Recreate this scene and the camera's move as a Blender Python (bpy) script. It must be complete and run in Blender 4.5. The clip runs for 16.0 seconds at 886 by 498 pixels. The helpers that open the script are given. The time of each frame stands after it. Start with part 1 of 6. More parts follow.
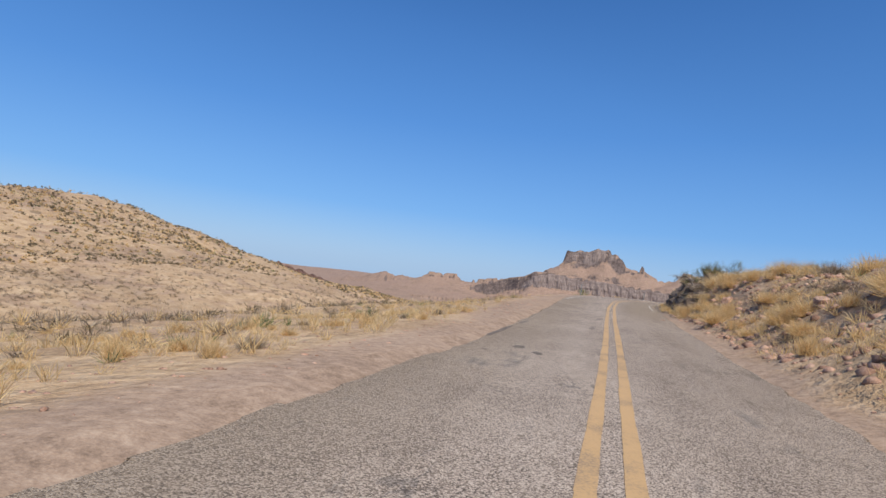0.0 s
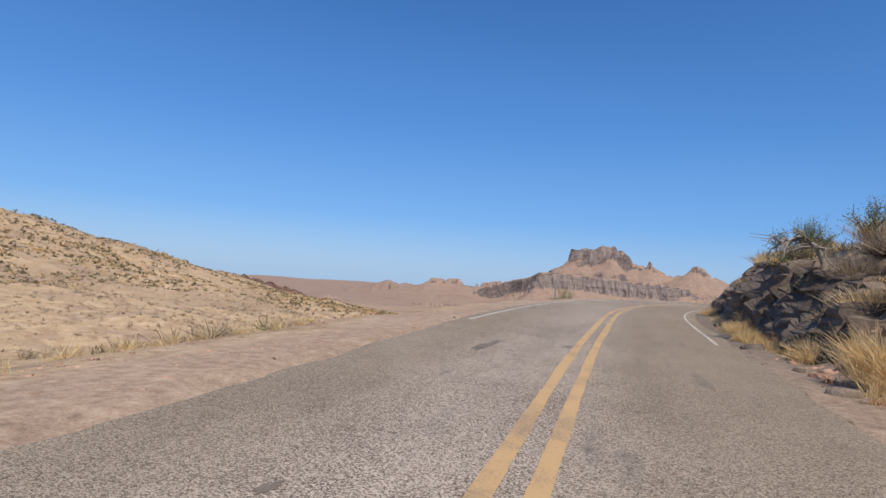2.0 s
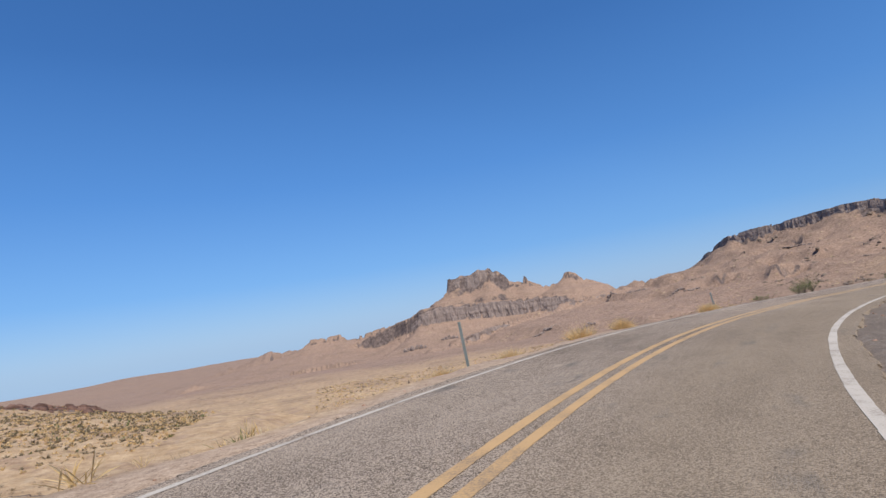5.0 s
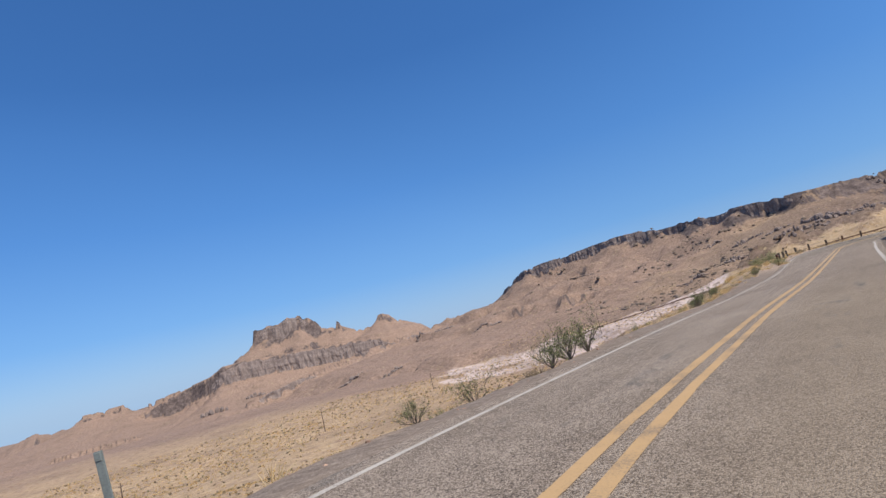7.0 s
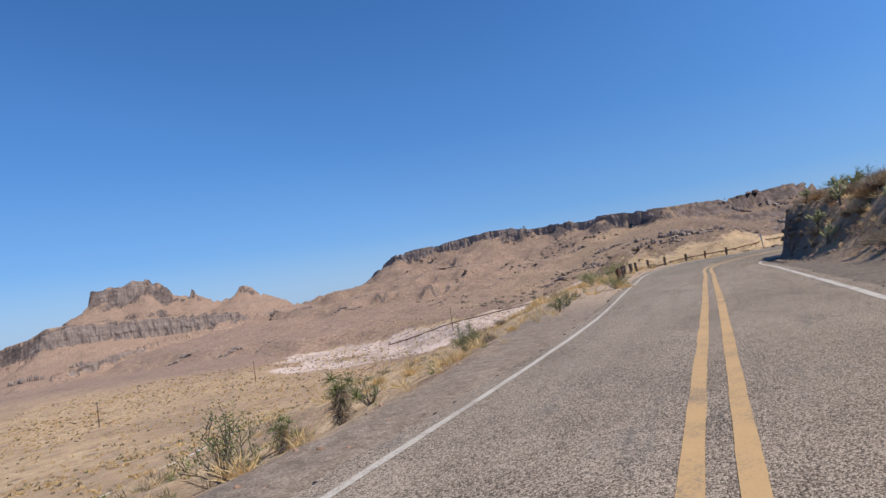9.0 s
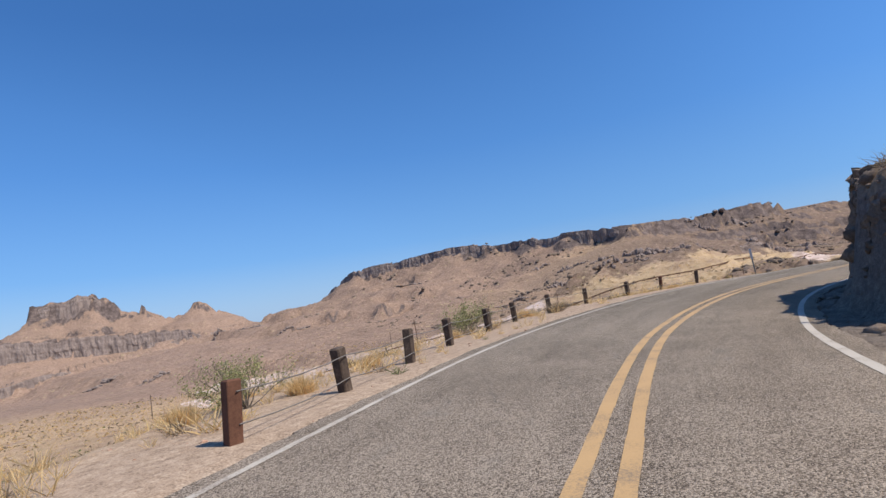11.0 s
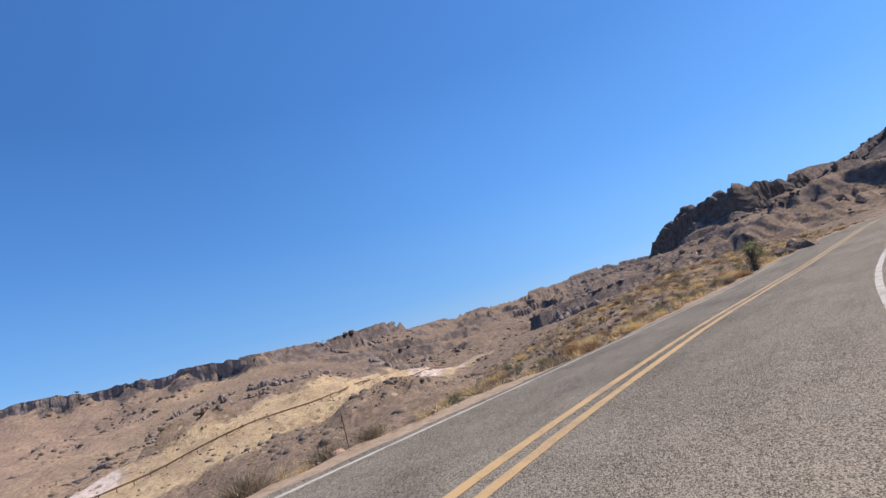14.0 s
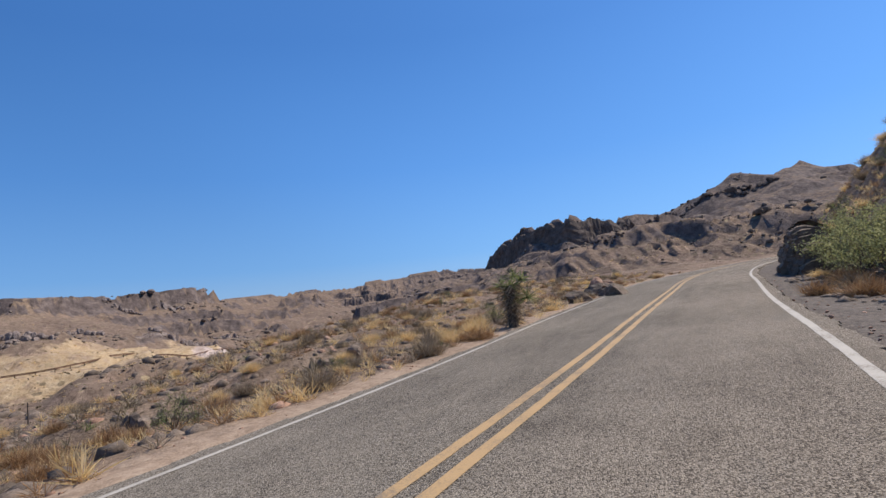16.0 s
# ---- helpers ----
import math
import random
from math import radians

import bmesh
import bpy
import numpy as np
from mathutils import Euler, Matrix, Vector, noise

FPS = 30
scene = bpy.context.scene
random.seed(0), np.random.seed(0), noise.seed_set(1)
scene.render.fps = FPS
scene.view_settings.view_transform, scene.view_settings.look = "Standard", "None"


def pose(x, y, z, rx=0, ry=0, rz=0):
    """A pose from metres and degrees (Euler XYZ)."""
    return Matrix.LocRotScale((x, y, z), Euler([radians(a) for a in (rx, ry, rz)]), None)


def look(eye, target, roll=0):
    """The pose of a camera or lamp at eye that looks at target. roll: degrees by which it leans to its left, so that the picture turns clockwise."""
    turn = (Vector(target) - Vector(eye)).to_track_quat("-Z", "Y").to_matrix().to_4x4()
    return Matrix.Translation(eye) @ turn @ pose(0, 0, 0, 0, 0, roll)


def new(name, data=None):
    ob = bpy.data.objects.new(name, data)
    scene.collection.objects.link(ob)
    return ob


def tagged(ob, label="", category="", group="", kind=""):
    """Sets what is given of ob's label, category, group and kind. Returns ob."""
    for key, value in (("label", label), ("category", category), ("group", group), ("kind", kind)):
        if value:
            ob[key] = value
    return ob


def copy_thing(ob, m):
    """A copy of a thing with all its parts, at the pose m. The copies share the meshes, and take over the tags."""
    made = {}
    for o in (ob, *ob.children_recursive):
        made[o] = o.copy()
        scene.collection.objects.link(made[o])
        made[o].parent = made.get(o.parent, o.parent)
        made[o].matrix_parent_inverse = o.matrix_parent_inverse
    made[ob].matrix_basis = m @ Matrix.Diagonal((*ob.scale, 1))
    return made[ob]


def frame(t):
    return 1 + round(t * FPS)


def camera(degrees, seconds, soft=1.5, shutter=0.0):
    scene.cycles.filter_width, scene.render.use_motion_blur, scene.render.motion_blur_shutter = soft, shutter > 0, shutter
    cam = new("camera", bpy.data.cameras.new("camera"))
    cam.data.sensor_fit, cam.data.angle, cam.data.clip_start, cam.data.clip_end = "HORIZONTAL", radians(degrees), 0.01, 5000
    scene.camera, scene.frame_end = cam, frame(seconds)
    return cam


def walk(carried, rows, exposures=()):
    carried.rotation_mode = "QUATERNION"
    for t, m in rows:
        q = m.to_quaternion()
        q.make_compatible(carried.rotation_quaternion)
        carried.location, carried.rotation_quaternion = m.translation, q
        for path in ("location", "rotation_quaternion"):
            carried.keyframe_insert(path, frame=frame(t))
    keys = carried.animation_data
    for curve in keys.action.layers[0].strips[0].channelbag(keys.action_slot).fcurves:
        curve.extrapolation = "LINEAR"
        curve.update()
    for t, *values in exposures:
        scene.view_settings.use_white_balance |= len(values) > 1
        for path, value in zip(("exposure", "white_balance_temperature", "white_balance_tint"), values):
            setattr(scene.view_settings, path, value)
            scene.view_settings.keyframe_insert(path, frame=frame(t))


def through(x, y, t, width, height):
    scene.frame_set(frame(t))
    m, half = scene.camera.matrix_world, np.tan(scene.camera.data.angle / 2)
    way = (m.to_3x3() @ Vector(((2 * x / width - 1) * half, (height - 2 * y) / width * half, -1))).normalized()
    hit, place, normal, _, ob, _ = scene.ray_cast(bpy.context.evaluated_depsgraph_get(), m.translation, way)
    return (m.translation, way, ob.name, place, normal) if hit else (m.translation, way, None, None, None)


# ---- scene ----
cam = camera(75.63, 16.0)
PATH = [
    (0, (-1.183, 0.825, 1.748), (-0.892, 10.814, 2.134), 6.43),
    (0.5, (1.000, 6.888, 1.740), (1.285, 16.876, 2.144), 5.78),
    (1, (3.154, 12.893, 1.726), (3.429, 22.880, 2.157), 4.96),
    (1.5, (5.273, 18.842, 1.754), (5.499, 28.829, 2.221), 4.39),
    (2, (7.452, 24.779, 1.822), (7.641, 34.765, 2.304), 3.51),
    (2.5, (9.596, 30.806, 1.888), (9.776, 40.791, 2.407), 2.35),
    (2.8, (10.990, 34.421, 1.916), (11.205, 44.405, 2.439), 1.72),
    (3, (11.969, 36.821, 1.981), (12.250, 46.799, 2.577), 1.10),
    (3.5, (14.535, 42.839, 2.033), (15.088, 52.794, 2.804), -0.91),
    (4, (17.199, 48.818, 2.078), (18.207, 58.724, 3.004), -3.52),
    (4.5, (20.330, 54.508, 2.075), (21.929, 64.322, 3.134), -6.36),
    (5, (23.987, 59.882, 2.023), (26.272, 69.548, 3.187), -9.08),
    (5.5, (28.103, 64.912, 1.899), (31.122, 74.365, 3.134), -11.31),
    (6, (32.547, 69.624, 1.801), (36.305, 78.804, 3.070), -12.70),
    (6.5, (37.358, 73.907, 1.658), (41.875, 82.736, 2.934), -13.75),
    (7, (42.482, 77.696, 1.505), (47.747, 86.101, 2.784), -13.88),
    (7.5, (47.787, 81.049, 1.355), (53.740, 88.991, 2.573), -13.15),
    (8, (53.312, 83.991, 1.248), (59.748, 91.568, 2.332), -11.36),
    (8.3, (56.701, 85.485, 1.249), (63.391, 92.847, 2.274), -9.00),
    (8.5, (58.937, 86.445, 1.163), (65.689, 93.770, 2.033), -8.97),
    (9, (64.444, 88.786, 1.122), (71.272, 96.069, 1.712), -8.64),
    (9.5, (69.900, 91.070, 1.105), (76.732, 98.355, 1.590), -8.08),
    (10, (75.423, 93.232, 1.098), (82.270, 100.503, 1.611), -7.60),
    (10.5, (81.096, 95.324, 1.083), (88.039, 102.493, 1.716), -7.53),
    (11, (86.945, 97.471, 1.077), (94.134, 104.376, 1.881), -8.17),
    (11.5, (93.085, 99.520, 0.945), (100.715, 105.908, 1.927), -9.84),
    (12, (99.259, 101.156, 0.812), (107.379, 106.887, 1.918), -11.52),
    (12.5, (105.469, 102.232, 0.743), (114.121, 107.077, 2.031), -13.15),
    (13, (111.614, 102.506, 0.668), (120.767, 106.226, 2.209), -14.35),
    (13.2, (113.975, 102.348, 0.627), (123.313, 105.556, 2.209), -14.93),
    (13.5, (117.441, 101.847, 0.625), (127.009, 104.149, 2.401), -15.06),
    (14, (122.956, 100.627, 0.757), (132.712, 101.950, 2.508), -15.24),
    (14.5, (128.174, 99.013, 0.909), (138.013, 99.312, 2.671), -14.06),
    (15, (133.141, 96.901, 1.084), (142.981, 96.259, 2.748), -11.39),
    (15.3, (135.841, 95.476, 1.198), (145.678, 94.459, 2.678), -8.65),
    (15.5, (137.523, 94.513, 1.239), (147.380, 93.486, 2.572), -8.09),
    (16, (141.439, 91.961, 1.363), (151.310, 90.791, 2.455), -5.99),
]
walk(cam, [(t, look(eye, target, roll)) for t, eye, target, roll in PATH], [(0, 0.0), (8, 0.0), (11, 0.08), (13.2, 0.25), (14.5, 0.12), (16, 0.0)])

# ---- light ----
SUN_AZ, SUN_EL = 160.0, 54.0          # degrees clockwise from +y, and above the horizon
world = bpy.data.worlds.new("sky")
scene.world = world
world.use_nodes = True
wn = world.node_tree
wn.nodes.clear()
sky = wn.nodes.new("ShaderNodeTexSky")
sky.sky_type, sky.sun_disc = "NISHITA", False
sky.sun_elevation, sky.sun_rotation = radians(SUN_EL), radians(SUN_AZ)
sky.altitude, sky.air_density, sky.dust_density, sky.ozone_density = 0.0, 1.15, 0.6, 2.6
background = wn.nodes.new("ShaderNodeBackground")
background.inputs["Strength"].default_value = 1.0
output = wn.nodes.new("ShaderNodeOutputWorld")
# a clear dry sky: the Nishita sky, evened out by a ramp from the pale horizon to the deep zenith
dim = wn.nodes.new("ShaderNodeVectorMath")
dim.operation = "MULTIPLY"
dim.inputs[1].default_value = (0.064, 0.084, 0.103)
wn.links.new(sky.outputs[0], dim.inputs[0])
where = wn.nodes.new("ShaderNodeTexCoord")
height_of = wn.nodes.new("ShaderNodeSeparateXYZ")
wn.links.new(where.outputs["Generated"], height_of.inputs[0])
deep = wn.nodes.new("ShaderNodeValToRGB")
els = deep.color_ramp.elements
els[0].position, els[0].color = 0.0, (0.41, 0.61, 0.93, 1)
els[1].position, els[1].color = 1.0, (0.03, 0.10, 0.33, 1)
for p, c in ((0.10, (0.170, 0.43, 0.94)), (0.25, (0.088, 0.30, 0.80)), (0.45, (0.045, 0.19, 0.58))):
    els.new(p).color = (*c, 1)
wn.links.new(height_of.outputs["Z"], deep.inputs[0])
even = wn.nodes.new("ShaderNodeMix")
even.data_type = "RGBA"
even.inputs["Factor"].default_value = 0.68
wn.links.new(dim.outputs[0], even.inputs["A"])
wn.links.new(deep.outputs[0], even.inputs["B"])
# the air is brightest round the sun and deepest a quarter turn away from it
toward = wn.nodes.new("ShaderNodeVectorMath")
toward.operation = "DOT_PRODUCT"
toward.inputs[1].default_value = (math.sin(radians(SUN_AZ)) * math.cos(radians(SUN_EL)), math.cos(radians(SUN_AZ)) * math.cos(radians(SUN_EL)), math.sin(radians(SUN_EL)))
wn.links.new(where.outputs["Generated"], toward.inputs[0])
glow = wn.nodes.new("ShaderNodeValToRGB")
glow.color_ramp.interpolation = "B_SPLINE"
els = glow.color_ramp.elements
els[0].position, els[0].color = 0.0, (0.56, 0.56, 0.56, 1)
els[1].position, els[1].color = 1.0, (1.0, 1.0, 1.0, 1)
for p, v in ((0.40, 0.47), (0.48, 0.455), (0.60, 0.46), (0.70, 0.555), (0.80, 0.58), (0.90, 0.68), (0.96, 0.80)):
    els.new(p).color = (v, v, v, 1)
half = wn.nodes.new("ShaderNodeMath")
half.operation = "MULTIPLY_ADD"
half.inputs[1].default_value, half.inputs[2].default_value = 0.5, 0.5
wn.links.new(toward.outputs["Value"], half.inputs[0])
wn.links.new(half.outputs[0], glow.inputs[0])
lit = wn.nodes.new("ShaderNodeVectorMath")
lit.operation = "SCALE"
wn.links.new(even.outputs["Result"], lit.inputs[0])
twice = wn.nodes.new("ShaderNodeMath")
twice.operation = "MULTIPLY"
twice.inputs[1].default_value = 2.0
wn.links.new(glow.outputs[0], twice.inputs[0])
wn.links.new(twice.outputs[0], lit.inputs["Scale"])
wn.links.new(lit.outputs[0], background.inputs[0])
wn.links.new(background.outputs[0], output.inputs[0])
sun = new("sun", bpy.data.lights.new("sun", "SUN"))
sun.data.energy, sun.data.angle, sun.data.color = 5.0, radians(0.55), (1.0, 0.95, 0.87)
sun_way = Vector((math.sin(radians(SUN_AZ)) * math.cos(radians(SUN_EL)), math.cos(radians(SUN_AZ)) * math.cos(radians(SUN_EL)), math.sin(radians(SUN_EL))))
sun.matrix_world = look(tuple(sun_way * 300), (0, 0, 0))

# ---- materials ----
def material(name, stops, scale=1.0, rough=0.9, bump=0.3, fine=40.0, detail=8.0, spread=0.5, metal=0.0, rand=0.0, mid=4.0, coord="Object", dist=0.02):
    """A rough natural surface: noise at two scales through a ramp of colours, with relief."""
    m = bpy.data.materials.new(name)
    m.use_nodes = True
    nt = m.node_tree
    n, l = nt.nodes, nt.links
    bsdf = n["Principled BSDF"]
    tc = n.new("ShaderNodeTexCoord")
    big = n.new("ShaderNodeTexNoise")
    big.inputs["Scale"].default_value, big.inputs["Detail"].default_value, big.inputs["Roughness"].default_value = scale, detail, 0.62
    small = n.new("ShaderNodeTexNoise")
    small.inputs["Scale"].default_value, small.inputs["Detail"].default_value, small.inputs["Roughness"].default_value = fine, 5.0, 0.7
    l.new(tc.outputs[coord], big.inputs["Vector"])
    l.new(tc.outputs[coord], small.inputs["Vector"])
    mix = n.new("ShaderNodeMix")
    mix.data_type = "FLOAT"
    mix.inputs["Factor"].default_value = spread
    l.new(big.outputs[0], mix.inputs["A"])
    l.new(small.outputs[0], mix.inputs["B"])
    val = mix.outputs["Result"]
    if rand:
        info = n.new("ShaderNodeObjectInfo")
        geo = n.new("ShaderNodeNewGeometry")
        add = n.new("ShaderNodeMath")
        add.operation = "ADD"
        l.new(info.outputs["Random"], add.inputs[0])
        l.new(geo.outputs["Random Per Island"], add.inputs[1])
        frac = n.new("ShaderNodeMath")
        frac.operation = "FRACT"
        l.new(add.outputs[0], frac.inputs[0])
        ma = n.new("ShaderNodeMath")
        ma.operation = "MULTIPLY_ADD"
        ma.inputs[1].default_value, ma.inputs[2].default_value = rand, -rand / 2
        l.new(frac.outputs[0], ma.inputs[0])
        ad2 = n.new("ShaderNodeMath")
        l.new(val, ad2.inputs[0])
        l.new(ma.outputs[0], ad2.inputs[1])
        val = ad2.outputs[0]
    ramp = n.new("ShaderNodeValToRGB")
    els = ramp.color_ramp.elements
    els[0].position, els[0].color = stops[0][0], (*stops[0][1], 1)
    els[1].position, els[1].color = stops[-1][0], (*stops[-1][1], 1)
    for p, c in stops[1:-1]:
        els.new(p).color = (*c, 1)
    l.new(val, ramp.inputs[0])
    l.new(ramp.outputs[0], bsdf.inputs["Base Color"])
    bsdf.inputs["Roughness"].default_value, bsdf.inputs["Metallic"].default_value = rough, metal
    bsdf.inputs["Specular IOR Level"].default_value = 0.25
    if bump:
        bp = n.new("ShaderNodeBump")
        bp.inputs["Strength"].default_value, bp.inputs["Distance"].default_value = bump, dist
        l.new(mix.outputs["Result"], bp.inputs["Height"])
        l.new(bp.outputs[0], bsdf.inputs["Normal"])
    return m

# ---- the lie of the land ----
# centre line of the road, one knot a second of travel, then its cross fall and lane widths
ROAD_X = [-1.08, 3.00, 6.95, 11.11, 15.91, 22.50, 31.28, 41.72, 53.10, 64.38, 75.37, 86.72, 98.79, 111.61, 123.65, 133.94, 142.51, 150.39, 158.16, 165.83, 173.49]
ROAD_Y = [0.79, 12.94, 24.96, 37.15, 49.40, 60.94, 70.96, 78.86, 84.46, 88.93, 93.35, 98.01, 102.72, 104.77, 102.77, 98.44, 93.61, 88.73, 83.91, 78.99, 74.06]
ROAD_Z = [0.53, 0.51, 0.60, 0.77, 0.89, 0.89, 0.74, 0.40, 0.07, -0.09, -0.11, -0.17, -0.26, -0.34, -0.31, -0.15, 0.10, 0.42, 0.81, 1.25, 1.70]
ROAD_FALL = [0.01, 0.01, 0.01, 0.02, 0.02, 0.04, 0.07, 0.06, 0.03, -0.01, -0.03, 0.00, 0.05, 0.08, 0.05, -0.01, -0.03, -0.03, -0.01, -0.01, -0.01]
LANE_LEFT = [2.60, 2.60, 2.80, 3.00, 3.00, 2.60, 2.22, 2.13, 2.37, 2.38, 2.35, 2.90, 3.15, 2.88, 2.50, 2.72, 2.86, 3.05, 3.15, 3.20, 3.25]
LANE_RIGHT = [2.25, 2.25, 2.30, 2.45, 2.43, 2.65, 2.85, 2.85, 2.65, 2.45, 2.25, 2.35, 2.48, 2.67, 2.85, 3.10, 3.08, 3.20, 3.28, 3.40, 3.50]

def extend(a, before, after):
    return [a[0] + before * k for k in (3, 2, 1)] + a + [a[-1] + d for d in after]


KNOT_U = np.arange(-3, 26.0)
KNOTS = np.array([
    extend(ROAD_X, -4.0, (7.2, 13.4, 18.4, 22.2, 25.0)),
    extend(ROAD_Y, -12.1, (-5.6, -12.2, -19.6, -27.6, -36.0)),
    extend(ROAD_Z, 0.0, (0.5, 1.0, 1.5, 2.0, 2.5)),
    extend(ROAD_FALL, 0.0, (0, 0, 0, 0, 0)),
    extend(LANE_LEFT, 0.0, (0, 0, 0, 0, 0)),
    extend(LANE_RIGHT, 0.0, (0, 0, 0, 0, 0))]).T


def road_at(u):
    """Centre, cross fall and lane widths of the road at u, by Catmull-Rom."""
    u = np.clip(np.asarray(u, float), -2.999, 24.999)
    i = np.floor(u - KNOT_U[0]).astype(int)
    f = (u - KNOT_U[0] - i)[:, None]
    k = [KNOTS[np.clip(i + j, 0, len(KNOTS) - 1)] for j in (-1, 0, 1, 2)]
    return 0.5 * (2 * k[1] + (k[2] - k[0]) * f + (2 * k[0] - 5 * k[1] + 4 * k[2] - k[3]) * f**2 + (3 * k[1] - k[0] - 3 * k[2] + k[3]) * f**3)


ROAD_U = np.arange(-2.8, 24.8, 0.04)
ROAD_C = road_at(ROAD_U)
ROAD_T = np.gradient(ROAD_C[:, :2], axis=0)
ROAD_T /= np.linalg.norm(ROAD_T, axis=1)[:, None]
ROAD_N = np.stack([ROAD_T[:, 1], -ROAD_T[:, 0]], 1)      # to the right of travel


def on_road(u, s, up=0.0):
    """The place s metres to the right of the centre line, on the road's own sloping plane."""
    j = int(np.argmin(abs(ROAD_U - u)))
    c, n = ROAD_C[j], ROAD_N[j]
    return Vector((c[0] + n[0] * s, c[1] + n[1] * s, c[2] - math.sin(c[3]) * s + up))


def road_frame(x, y):
    """u and offset to the right for places in the plane."""
    u, s = np.empty(len(x)), np.empty(len(x))
    for a in range(0, len(x), 20000):
        dx = x[a:a + 20000, None] - ROAD_C[None, ::2, 0]
        dy = y[a:a + 20000, None] - ROAD_C[None, ::2, 1]
        j = (dx * dx + dy * dy).argmin(1)
        k = np.arange(len(j))
        n, t = ROAD_N[::2][j], ROAD_T[::2][j]
        d = np.hypot(dx[k, j], dy[k, j])
        side = dx[k, j] * n[:, 0] + dy[k, j] * n[:, 1]
        u[a:a + 20000] = ROAD_U[::2][j] + (dx[k, j] * t[:, 0] + dy[k, j] * t[:, 1]).clip(-1, 1) / 12.5
        s[a:a + 20000] = np.where(side >= 0, d, -d)
    return u, s


def lattice(ix, iy, seed):
    h = (ix.astype(np.int64) * 374761393 + iy.astype(np.int64) * 668265263 + seed * 1442695041) & 0x7FFFFFFF
    h = ((h ^ (h >> 13)) * 1274126177) & 0x7FFFFFFF
    return ((h ^ (h >> 16)) & 0xFFFF) / 65535.0


def bumps(x, y, size, seed=0):
    """Smooth value noise from -1 to 1 with that wavelength."""
    x, y = x / size, y / size
    ix, iy = np.floor(x), np.floor(y)
    fx, fy = x - ix, y - iy
    fx, fy = fx * fx * fx * (fx * (fx * 6 - 15) + 10), fy * fy * fy * (fy * (fy * 6 - 15) + 10)
    a, b = lattice(ix, iy, seed), lattice(ix + 1, iy, seed)
    c, d = lattice(ix, iy + 1, seed), lattice(ix + 1, iy + 1, seed)
    return 2 * ((a * (1 - fx) + b * fx) * (1 - fy) + (c * (1 - fx) + d * fx) * fy) - 1


def rough(x, y, size, octaves=4, seed=0, gain=0.5):
    return sum(gain**k * bumps(x + 17.3 * k, y - 9.1 * k, size / 2.03**k, seed + k) for k in range(octaves))


def ridged(x, y, size, octaves=3, seed=0):
    return sum(0.5**k * (1 - 2 * abs(bumps(x + 31.7 * k, y + 5.9 * k, size / 2.1**k, seed + k))) for k in range(octaves))


def smooth(a, b, v):
    f = np.clip((v - a) / (b - a), 0, 1)
    return f * f * (3 - 2 * f)


